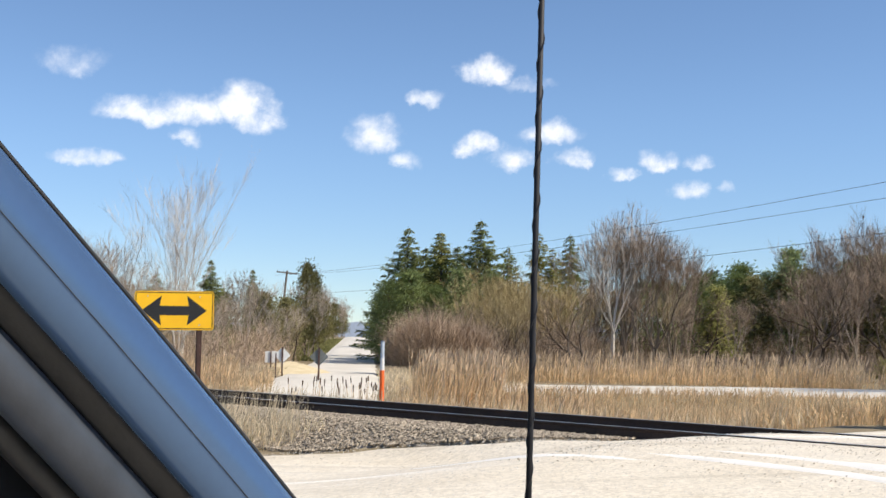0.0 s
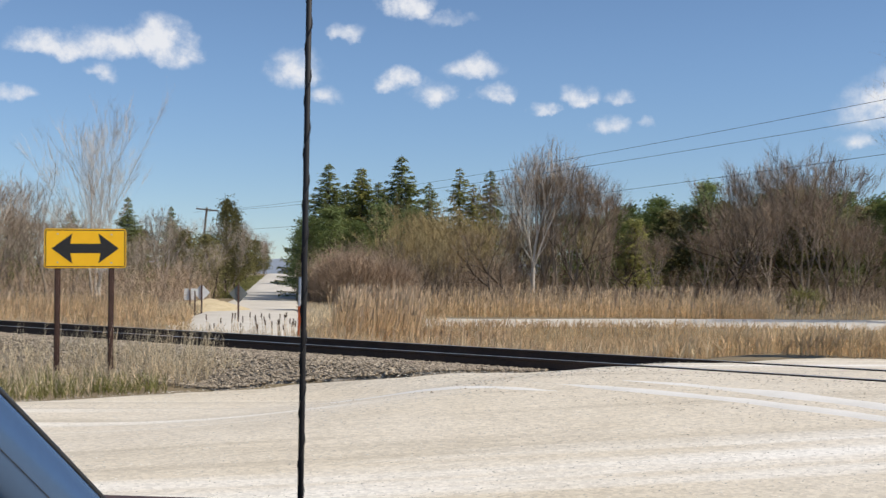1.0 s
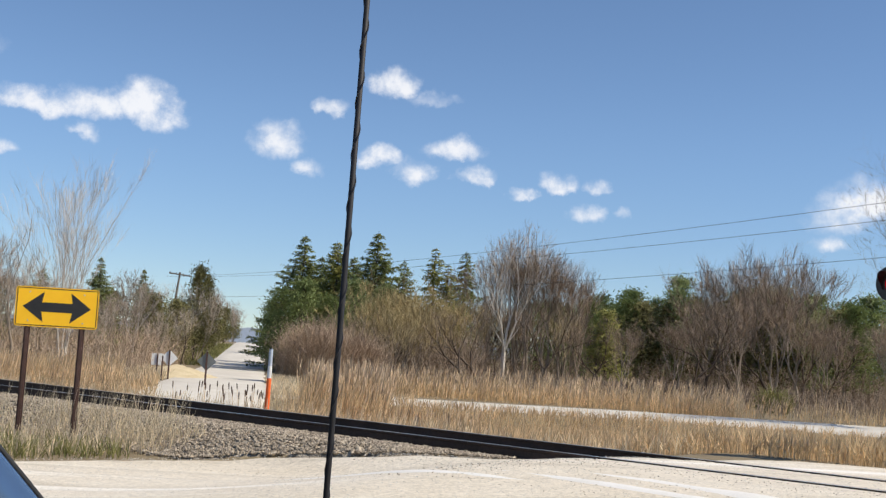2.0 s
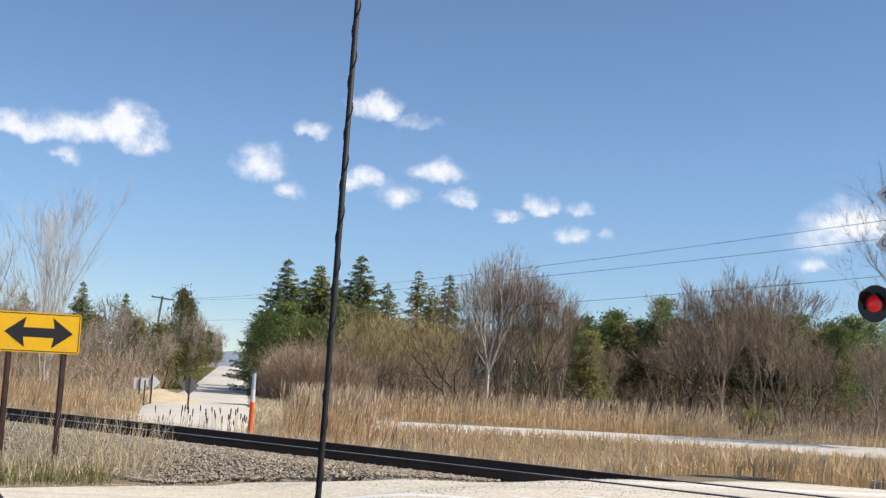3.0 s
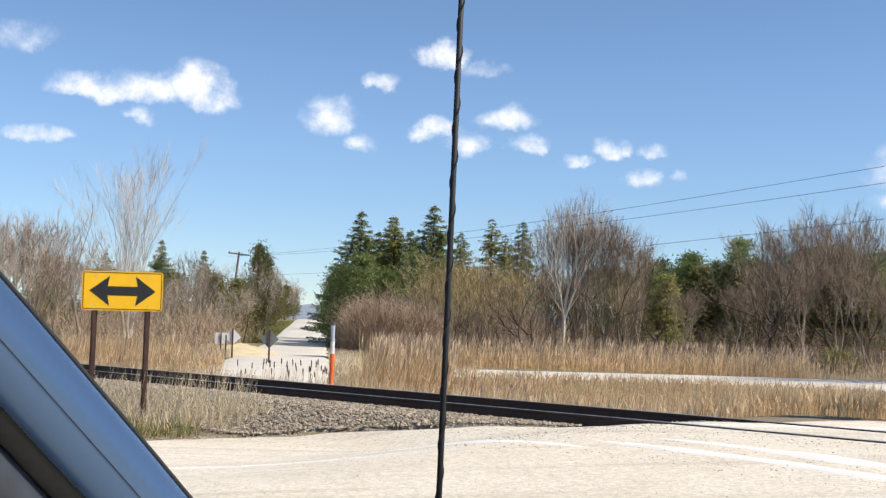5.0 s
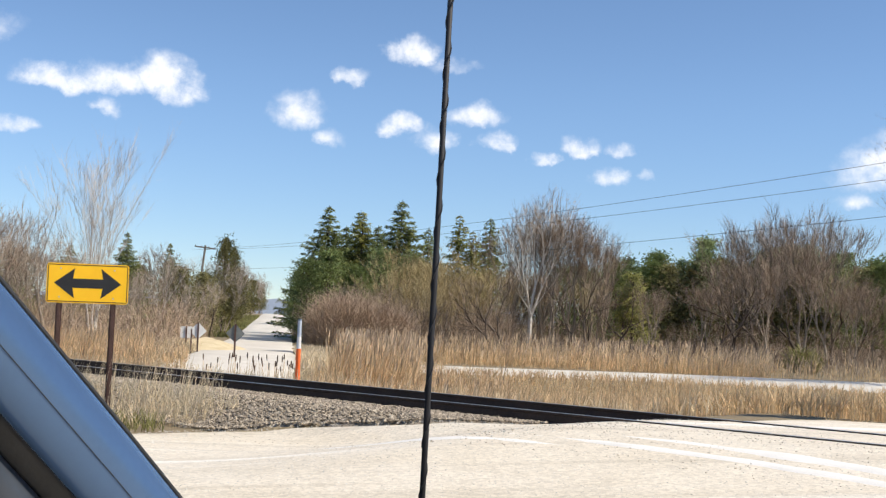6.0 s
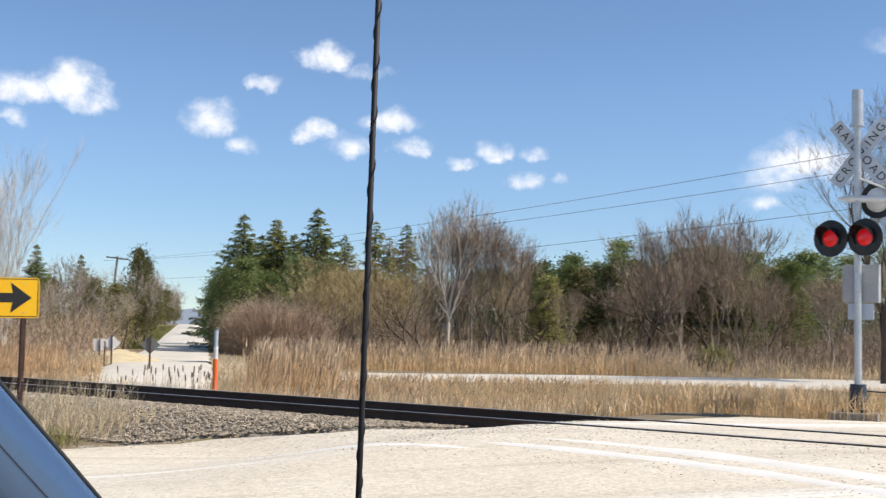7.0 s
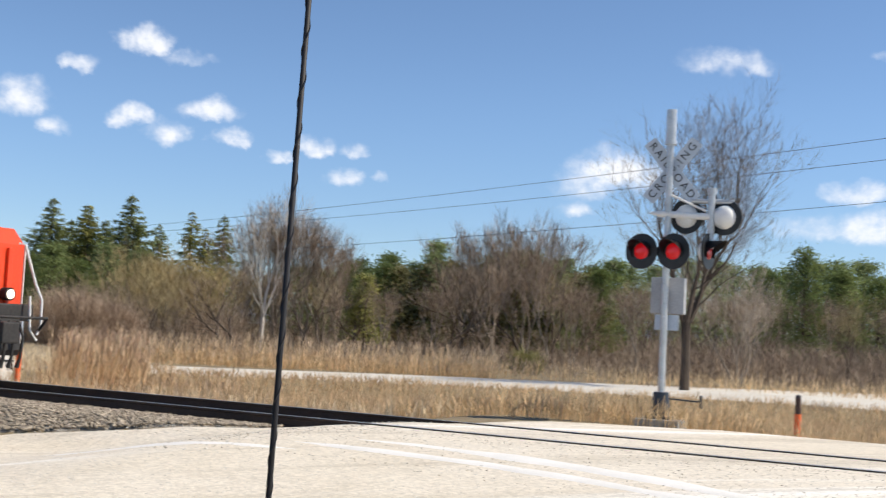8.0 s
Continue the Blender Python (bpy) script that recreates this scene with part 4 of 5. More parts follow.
POPLAR = bare_tree("poplar", 10, 51, "birch", "palertwig", "tall leafless pale poplar with upright limbs", stems=8, fan=0.15, angle=(6, 17), girth=0.0075, wander=0.05, levels=5, shoots=5, spray=0.6, triple=0.1, ratio=(0.76, 0.92), bole=0.28, lift=0.03, twig=0.005)
BIRCH = bare_tree("birch", 10, 52, "birch", "paletwig", "leafless pale-trunked tree with a fine brown crown", angle=(9, 21), girth=0.0165, levels=6, triple=0.55, shoots=5, bole=0.27, ratio=(0.74, 0.88), spray=0.8, wander=0.05, lift=0.025, twig=0.0055)
BIGTREE = bare_tree("bare_maple", 12, 53, "darkbark", "greytwig", "large leafless spreading tree beyond the crossing signal", stems=5, fork=3.0, fan=0.5, angle=(15, 36), girth=0.009, levels=7, shoots=5, twig=0.0042, triple=0.3, side=0.7, bole=0.18, lift=0.055, wander=0.12, ratio=(0.76, 0.92))
THIN = bare_tree("sapling", 8, 54, "bark", "paletwig", "thin leafless sapling with few branches", levels=4, shoots=3, girth=0.012, angle=(10, 26), triple=0.0, bole=0.36)

# the stand of evergreens beside the far road
for i, (k, az, r, top, fat) in enumerate([(0, -1.75, 84, 5.25, 1.0), (1, -0.25, 88, 5.05, 1.0), (0, 1.69, 84, 5.65, 1.05), (1, 5.92, 86, 5.0, 0.9), (0, 0.6, 92, 4.4, 1.1), (1, 3.0, 92, 4.4, 1.0), (0, -0.9, 90, 4.3, 1.1)]):
    plant(SPRUCE[k], az, r, top, 10, 100 + i, group="evergreens by the road", fat=fat)
for i, (az, r, top) in enumerate([(4.45, 85, 5.05), (-0.15, 85, 5.0), (5.1, 84, 4.3)]):
    plant(YELLOW, az, r, top, 10, 120 + i, group="evergreens by the road")
for i, (k, az, r, top, fat) in enumerate([(0, -2.6, 80, 2.6, 1.0), (1, -1.6, 78, 3.0, 1.0), (0, -0.4, 78, 2.4, 1.0), (1, 0.8, 80, 3.2, 0.9), (0, -3.1, 96, 2.0, 0.8), (1, 2.2, 82, 3.0, 1.0), (0, -2.8, 120, 1.9, 0.9), (1, -3.0, 150, 1.5, 0.9), (0, -3.15, 200, 1.1, 0.9), (1, -3.1, 240, 0.9, 0.9),
                                          (0, 12.4, 90, 3.2, 1.0), (1, 13.8, 92, 3.5, 1.0), (0, 11.6, 88, 2.6, 1.1), (1, 16.0, 95, 4.2, 0.8), (0, 15.0, 96, 3.2, 1.0), (0, 33.0, 80, 4.6, 0.7), (1, 34.6, 84, 3.6, 1.0), (0, 36.2, 86, 3.4, 1.0), (1, 31.4, 84, 3.5, 1.0), (0, 38.0, 88, 3.6, 1.0)]):
    plant(PINES[k], az, r, top, 8, 140 + i, fat=fat)
for i, (k, az, r, top, fat) in enumerate([(0, 11.9, 83, 3.0, 0.8), (1, 13.6, 84, 3.1, 0.8), (0, 15.9, 84, 3.7, 0.75), (1, 19.3, 86, 3.8, 0.8), (0, 21.6, 85, 3.5, 0.9), (1, 23.8, 86, 3.3, 0.9)]):
    plant(PINES[k], az, r, top, 8, 150 + i, fat=fat)
plant(CEDARS[1], 12.7, 76, 2.5, 7, 160, fat=1.0)
rnd = random.Random(9)
for i in range(16):
    plant(PINES[i % 2], 8.5 + i * 0.75 + rnd.uniform(-0.3, 0.3), 100 + rnd.uniform(-5, 6), 2.7 + rnd.uniform(-0.5, 0.5), 8, 400 + i, group="far wood", label="dark green pine at the back of the wood")
for i in range(9):
    plant(CEDAR, 14.5 + i * 1.1 + rnd.uniform(-0.3, 0.3), 88 + rnd.uniform(-4, 4), 3.4 + rnd.uniform(-0.5, 0.4), 7, 420 + i, group="far wood", label="brownish green evergreen inside the bare wood", fat=1.1)
for i in range(18):
    plant(PINES[i % 2], 18.5 + i * 1.15 + rnd.uniform(-0.3, 0.3), 100 + rnd.uniform(-6, 8), 3.7 + rnd.uniform(-0.25, 0.35), 8, 170 + i, group="far wood", label="dark green pine at the back of the wood")
# left side
plant(POPLAR, -12.3, 58, 8.2, 10, 200)
plant(THIN, -14.4, 55, 5.3, 8, 201)
for i, (k, az, r, top) in enumerate([(1, -16.6, 52, 4.7), (3, -18.0, 50, 4.6), (0, -19.8, 52, 4.6), (3, -21.5, 54, 4.8), (1, -24, 56, 4.6), (3, -15.5, 56, 3.4), (3, -17.0, 60, 4.3), (1, -18.9, 62, 4.4), (3, -20.6, 60, 4.5), (1, -15.0, 64, 3.2), (4, -17.6, 66, 3.9), (3, -22.8, 60, 4.6), (1, -12.0, 70, 2.4), (3, -11.0, 62, 1.9), (3, -8.0, 70, 1.5), (4, -7.0, 74, 1.5), (2, -27, 60, 4.6), (0, -9.2, 80, 3.1), (3, -13.6, 60, 2.6), (1, -10.2, 66, 2.0), (3, -6.4, 92, 2.6), (1, -5.9, 112, 2.5), (0, -5.5, 140, 2.4), (3, -5.1, 175, 2.0), (1, -4.8, 200, 1.7), (0, -4.65, 240, 1.3), (1, -3.0, 225, 1.2)]):
    plant(ASH[k], az, r, top, 10, 210 + i, group="bare trees left of the road")
for i, (az, r, top, fat) in enumerate([(-10.95, 74, 3.5, 0.8), (-13.4, 80, 2.8, 1.0), (-9.0, 84, 3.1, 0.7), (-16.0, 72, 2.8, 1.1)]):
    plant(SPRUCE[i % 2], az, r, top, 10, 230 + i, fat=fat)
for i, (az, r, top, fat) in enumerate([(-6.5, 92, 3.3, 0.6), (-6.1, 96, 2.9, 0.55), (-8.4, 84, 1.9, 1.2), (-7.4, 86, 1.7, 1.3), (-10.4, 80, 1.9, 1.2), (-13.6, 78, 2.0, 1.2), (-15.6, 74, 2.2, 1.2), (-5.6, 130, 1.6, 1.0), (-5.2, 160, 1.5, 1.0), (-4.75, 210, 1.2, 1.0)]):
    plant(CEDAR, az, r, top, 7, 240 + i, fat=fat)
plant(BIRCH, -9.25, 78, 2.6, 10, 259, label="small white-stemmed leafless birch")
# middle and right wood
for i, (az, r, top) in enumerate([(7.9, 76, 6.5), (9.0, 77, 5.8), (8.5, 79, 6.0), (9.9, 78, 5.5), (10.7, 78, 5.0), (11.4, 80, 4.5), (7.0, 78, 5.0)]):
    plant(BIRCH if i < 1 else ASH[1], az, r, top, 10, 260 + i, label="" if i < 1 else "leafless grey tree with fine upright twigs")
for i, (az, r, top, fat) in enumerate([(2.4, 72, 3.9, 1.0), (3.7, 72, 3.6, 1.0), (5.0, 73, 3.3, 1.0), (1.6, 70, 3.0, 0.9), (3.0, 69, 3.4, 1.0), (4.4, 69, 3.3, 1.0), (5.8, 71, 3.0, 1.0), (2.2, 67, 2.6, 1.0), (3.8, 67, 2.6, 1.0)]):
    plant(WILLOW[0], az, r, top, 7, 270 + i, fat=fat)
for i in range(92):
    az = rnd.uniform(-0.5, 40)
    r = rnd.uniform(60, 92)
    if 6.9 < az < 9.3:
        r = max(r, 82)
    lim = float(np.interp(az, [-1, 3, 6, 10, 13, 16, 17.5, 19, 20.3, 22, 26, 40], [1.6, 2.4, 3.3, 3.6, 2.6, 3.4, 4.6, 4.4, 5.2, 3.6, 3.2, 3.0]))
    plant(ASH[rnd.choice((0, 1, 2, 2, 4))], az, r, lim * rnd.uniform(0.72, 1.0), 10, 300 + i, group="bare wood")
for i, (az, top) in enumerate([(17.3, 5.5), (18.1, 5.1), (19.6, 5.9), (20.4, 6.15), (21.1, 5.6)]):
    plant(ASH[i % 2], az, 84, top, 10, 380 + i, group="bare wood")
plant(BIGTREE, 27.75, 47, 12.1, 12, 604)
plant(ASH[3], 30.2, 52, 4.2, 10, 391, label="leafless shrub beside the big tree")


def thicket(name, n, place, height, material, label, seed, w=0.011, splay=0.35):
    """Countless bent, forking shoots growing out of the ground."""
    rnd = random.Random(seed)
    st = Sticks()
    for _ in range(n):
        p, k = place(rnd)
        h = rnd.uniform(*height) * k
        side = Vector((rnd.gauss(0, 1), rnd.gauss(0, 1), 0)).normalized()
        d = Vector((rnd.gauss(0, splay), rnd.gauss(0, splay), 1)).normalized()
        a = p
        for j in range(3):
            b = a + d * h / 3
            st.blade(a, b, w * (1.1 - 0.3 * j), side)
            for i in range(1 + 2 * j):
                c = a.lerp(b, rnd.random())
                st.leaf(c, (d + Vector((rnd.gauss(0, 0.75), rnd.gauss(0, 0.75), rnd.gauss(0, 0.4)))).normalized() * h * rnd.uniform(0.15, 0.36), side, w * 0.8)
            d = (d + Vector((rnd.gauss(0, 0.3), rnd.gauss(0, 0.3), rnd.uniform(-0.15, 0.15)))).normalized()
            a = b
    ob = st.done(name, M[material])
    return tagged(ob, label, "undergrowth", kind="stuff")


def off_road(x, y):
    return abs(x - road_x(y)) > (2.9 if y < 80 else 5.0)


def wood_place(az0, az1, r0, r1, low=1.0):
    def place(r):
        while True:
            p = polar(r.uniform(az0, az1), math.sqrt(r.uniform(r0 * r0, r1 * r1)))
            if off_road(p.x, p.y):
                return p, 1.0 if r.random() < low else 0.6
    return place


thicket("brush", 8500, wood_place(6, 42, 74, 98), (0.7, 2.6), "twig", "dense brown leafless brush under the trees", 60)
thicket("brush", 5000, wood_place(-1.0, 7, 66, 84), (0.8, 3.0), "twig", "brown brush under the evergreens", 66)
thicket("brush", 4500, wood_place(26, 42, 58, 76), (0.7, 2.4), "twig", "dense brown brush before the pines", 68)
thicket("brush", 5000, wood_place(-1.0, 42, 52, 72), (0.3, 1.2), "twig", "low brown scrub before the wood", 67)
thicket("brush", 7000, wood_place(-30, -5.6, 50, 90), (0.7, 2.6), "bushtwig", "dense pale brown leafless brush", 61)
thicket("brush", 4000, wood_place(-9, -2.2, 90, 250), (2.0, 4.5), "twig", "brown brush lining the far road", 62, 0.02)


def bush_place(az, r, s):
    c = polar(az, r)

    def place(q):
        d, a = s * 1.8 * math.sqrt(q.random()), q.uniform(0, 6.283)
        return c + Vector((d * math.cos(a), d * math.sin(a), 0)), math.sqrt(1.02 - (d / s / 1.8) ** 2) * q.uniform(0.75, 1)
    return place


thicket("round_bush", 4500, bush_place(-0.75, 57, 0.95), (2.8, 3.5), "bushtwig", "round brown leafless bush beside the far road", 63, 0.009, 0.3)
thicket("round_bush", 3500, bush_place(0.9, 58, 0.9), (2.3, 3.0), "bushtwig", "round brown leafless bush beside the far road", 64, 0.009, 0.3)
thicket("round_bush", 700, bush_place(20.4, 58, 0.35), (0.8, 1.5), "grass", "small green shrub at the wood's edge", 65, 0.03, 0.6)

# ---- reeds and grass ----


def reeds(name, n, place, height, material, label, seed, w=0.007, plume=0.0, lean=0.07, plume_m="plume"):
    rnd = random.Random(seed)
    st, pl = Sticks(), Sticks()
    for _ in range(n):
        p, k = place(rnd)
        if p is None:
            continue
        h = rnd.uniform(*height) * k
        side = Vector((1, rnd.gauss(0, 0.4), 0)).normalized()
        d = Vector((rnd.gauss(0.04, lean), rnd.gauss(0, lean), 1)).normalized()
        mid = p + d * h * 0.6
        tip = mid + (d + Vector((rnd.gauss(0.08, lean), 0, -0.05))).normalized() * h * 0.4
        st.blade(p, mid, w, side)
        st.blade(mid, tip, w * 0.8, side)
        for j in range(2):
            a = p.lerp(mid, rnd.uniform(0.3, 1))
            st.blade(a, a + Vector((rnd.gauss(0, 0.08), rnd.gauss(0, 0.08), rnd.uniform(0.08, 0.28))), w * 1.2, side)
        if rnd.random() < plume:
            e = tip + (d + Vector((rnd.gauss(0.08, 0.15), 0, 0))).normalized() * rnd.uniform(0.12, 0.22)
            pl.blade(tip - d * 0.08, e, w * 1.9, side)
            pl.blade(tip + Vector((0, 0, 0.02)), e + Vector((0.03, 0, -0.06)), w * 1.4, Vector((0, 1, 0.2)))
    ob = st.done(name, M[material])
    tagged(ob, label, "reeds", kind="stuff")
    if plume:
        part_ob = pl.done("plumes", M[plume_m], ob)
    return ob


def ditch(az0, az1, y0, y1, vmin=17.7):
    def place(r):
        for _ in range(30):
            az = r.uniform(az0, az1)
            p = polar(az, r.uniform(y0, y1))
            v = p.x * V.x + p.y * V.y
            u = p.x * U.x + p.y * U.y
            if v > vmin and p.y < side_edge(p.x) - 0.2 and not (v < 75 and u > lot_edge(v) - 0.2) and (off_road(p.x, p.y + 4) or v < 23):
                return p, min(1.0, (1.7 - math.hypot(p.x, p.y) * (0.0388 if az < 16 else 0.0408) - p.z) / 0.62) if az > 4 else 1.0
        return None, 1
    return place


reeds("reeds", 26000, ditch(2, 40, 18, 41), (0.35, 0.66), "reed", "dense tan dry reeds in the ditch", 70, 0.007)
reeds("reeds", 5000, ditch(-2.2, 7, 25, 37), (0.35, 0.75), "reed", "dense tan dry reeds in the ditch", 71, 0.008, 0.1)
reeds("tall_reeds", 1900, ditch(-1.4, 2.6, 29, 36), (1.2, 1.95), "reed", "tall dry reeds with feathery plumes", 72, 0.008, 0.5)
reeds("tall_reeds", 4200, lambda r: (polar(r.uniform(1.5, 19), r.uniform(47.5, 53)), 0.6 if r.random() < 0.5 else 1.0), (0.3, 1.2), "reed", "tall dry reeds with feathery plumes", 73, 0.010, 0.45)
reeds("tall_reeds", 900, lambda r: (polar(r.uniform(18, 40), r.uniform(48, 54)), 0.7 if r.random() < 0.8 else 1.0), (0.3, 1.1), "reed", "sparse dry reeds at the wood's edge", 74, 0.010, 0.3)
reeds("reeds", 9000, lambda r: (lambda a: (polar(a, r.uniform(36, 50)), 0.45 if a > -9.6 else 1.0))(r.uniform(-26, -8.0)), (0.35, 1.0), "reed", "tan dry reeds before the brush", 75, 0.010, 0.06)
reeds("verge_grass", 6000, lambda r: (lambda u, v: ((lambda p: Vector((p.x, p.y, gz(p.x, p.y))))(tv(u, v)), 1.0))(r.uniform(-55, -9), r.uniform(MID + 2.6, MID + 6.5)), (0.15, 0.5), "drygrass", "greyish dry grass along the track", 76, 0.006, 0)
reeds("verge_grass", 3500, lambda r: (lambda x, y: (Vector((x, y, gz(x, y))), 1.0))(*(lambda y: (road_x(y) + 2.15 + abs(r.gauss(0, 1.6)), y))(r.uniform(33, 60))), (0.15, 0.5), "drygrass", "greyish dry grass beside the far road", 82, 0.008, 0)
reeds("verge_grass", 3000, lambda r: (lambda x, y: (Vector((x, y, gz(x, y))), 1.0))(*(lambda y: (road_x(y) - 2.15 - abs(r.gauss(0, 1.6)), y))(r.uniform(33, 62))), (0.15, 0.5), "drygrass", "greyish dry grass beside the far road", 83, 0.008, 0)
reeds("verge_grass", 900, lambda r: (lambda u, v: ((lambda p: Vector((p.x, p.y, gz(p.x, p.y))))(tv(u, v)), 1.0))(lot_edge(9) - 0.1 - abs(r.gauss(0, 4.0)), r.uniform(8.4, 12.2)), (0.06, 0.24), "drygrass", "dry grass growing through the ballast", 78, 0.005, 0)
reeds("tall_grass", 260, lambda r: (lambda u, v: ((lambda p: Vector((p.x, p.y, gz(p.x, p.y))))(tv(u, v)), 1.0))(lot_edge(10) - 0.2 - abs(r.gauss(0, 2.2)), r.uniform(10.8, 11.9)), (0.5, 1.0), "drygrass", "tall thin dry grass beside the sign", 79, 0.003, 0)
reeds("young_grass", 700, lambda r: (lambda v: ((lambda p: Vector((p.x, p.y, gz(p.x, p.y))))(tv(lot_edge(v) - 0.05 - abs(r.gauss(0, 1.2)), v)), 1.0))(r.uniform(5.5, 10.6)), (0.03, 0.10), "grass", "short young green grass at the road edge", 80, 0.006, 0)
reeds("young_grass", 4000, lambda r: (lambda y: ((lambda x: Vector((x, y, gz(x, y))))(road_x(y) - 1.9 - r.uniform(0, 3.5)), 1.0))(r.uniform(84, 150)), (0.08, 0.25), "grass", "green grass bank beside the far road", 81, 0.02, 0)


def cattails(n, seed):
    rnd = random.Random(seed)
    st, heads = Sticks(), Sticks()
    for _ in range(n):
        p = polar(rnd.uniform(-7.3, -3.0), rnd.uniform(27, 32))
        top = p + Vector((rnd.gauss(0, 0.06), 0, EYE - math.hypot(p.x, p.y) * rnd.uniform(0.032, 0.044) - p.z))
        d = (top - p).normalized()
        st.tube([p, top], [0.006, 0.004], 4)
        heads.tube([top - d * rnd.uniform(0.13, 0.2), top - d * 0.12, top - d * 0.03, top], [0.006, 0.015, 0.015, 0.006], 6)
        for j in range(2):
            st.blade(p, p + Vector((rnd.gauss(0, 0.12), rnd.gauss(0, 0.1), (top.z - p.z) * rnd.uniform(0.5, 0.95))), 0.008, Vector((1, 0, 0)))
    ob = tagged(st.done("cattails", M["reed"]), "dry cattails with dark brown heads beside the track", "reeds", kind="stuff")
    heads.done("cattail_heads", M["cattail"], ob)


cattails(30, 77)

# ---- poles and wires ----


def make_pole(az, r, top, lean, name="utility_pole"):
    p = polar(az, r)
    h = EYE + r * math.tan(radians(top)) - p.z
    th = empty(name, facing(p, 180 + az) @ Matrix.Rotation(radians(lean), 4, "Y"), "weathered wooden utility pole with a crossarm", "utility pole")
    bm = bmesh.new()
    rod(bm, (0, 0, -0.5), (0, 0, h), 0.15, 0.11, 12)
    part("pole", bm, M["wood"], th)
    bm = bmesh.new()
    box(bm, -1.2, -0.16, h - 0.35, 1.2, -0.06, h - 0.2)
    part("crossarm", bm, M["wood"], th, bevel=0.01)
    for x in (-1.1, -0.4, 0.4, 1.1):
        bm = bmesh.new()
        rod(bm, (x, -0.11, h - 0.2), (x, -0.11, h - 0.06), 0.04, 0.025, 8)
        part("insulator", bm, M["trim"], th)
    return th


make_pole(-7.72, 140, 3.05, 5)
make_pole(46.5, 44.6, 12.4, 0)
make_pole(-6.65, 190, 2.2, 3)


def make_wire(a, b, sag, name="overhead_wire"):
    c = bpy.data.curves.new(name, "CURVE")
    c.dimensions, c.bevel_depth, c.bevel_resolution = "3D", 0.011, 1
    s = c.splines.new("POLY")
    s.points.add(23)
    for i in range(24):
        t = i / 23
        p = Vector(a).lerp(Vector(b), t)
        s.points[i].co = (p.x, p.y, p.z - sag * 4 * t * (1 - t), 1)
    c.materials.append(M["wire"])
    return tagged(new(name, c), "thin dark overhead wire", "wire")


def up(az, r, el):
    p = heading(az) * r
    return Vector((p.x, p.y, EYE + r * math.tan(radians(el))))


make_wire(up(-7.4, 140, 2.85), up(46, 44.4, 10.9), 0.9)
make_wire(up(-8.0, 140, 2.8), up(47, 44.4, 9.95), 1.1)
make_wire(up(-7.72, 140, 1.9), up(46.5, 44.4, 7.9), 0.9)

# heaped sand beside the far road
bm = bmesh.new()
bmesh.ops.create_grid(bm, x_segments=26, y_segments=14, size=1)
for v in bm.verts:
    x, y = v.co.x * 2.2, v.co.y * 4.0
    r = math.hypot(v.co.x, v.co.y)
    z = 0.62 * max(0.0, 1 - r) ** 0.8 + 0.1 * noise.noise((x * 2, y * 2, 4)) * max(0.0, 1 - r) - 0.06
    p = Vector((-7.3 + x, 57.5 + y, 0))
    v.co = (p.x, p.y, gz(p.x, p.y) + z)
tagged(part("sand_heap", bm, M["sand"], smooth=True), "low heap of pale yellow sand by the road", "sand heap")

# far haze: a wooded rise beyond the crest, the blue of the air painted on
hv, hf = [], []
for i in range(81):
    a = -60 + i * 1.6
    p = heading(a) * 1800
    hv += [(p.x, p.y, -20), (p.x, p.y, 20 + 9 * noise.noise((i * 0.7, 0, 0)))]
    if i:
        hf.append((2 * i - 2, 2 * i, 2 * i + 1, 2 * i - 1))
tagged(mesh_object("backdrop", hv, hf, M["haze"]), "wooded horizon painted in haze blue", "backdrop", kind="structure")

# ---- the parked car from whose side the view is taken ----


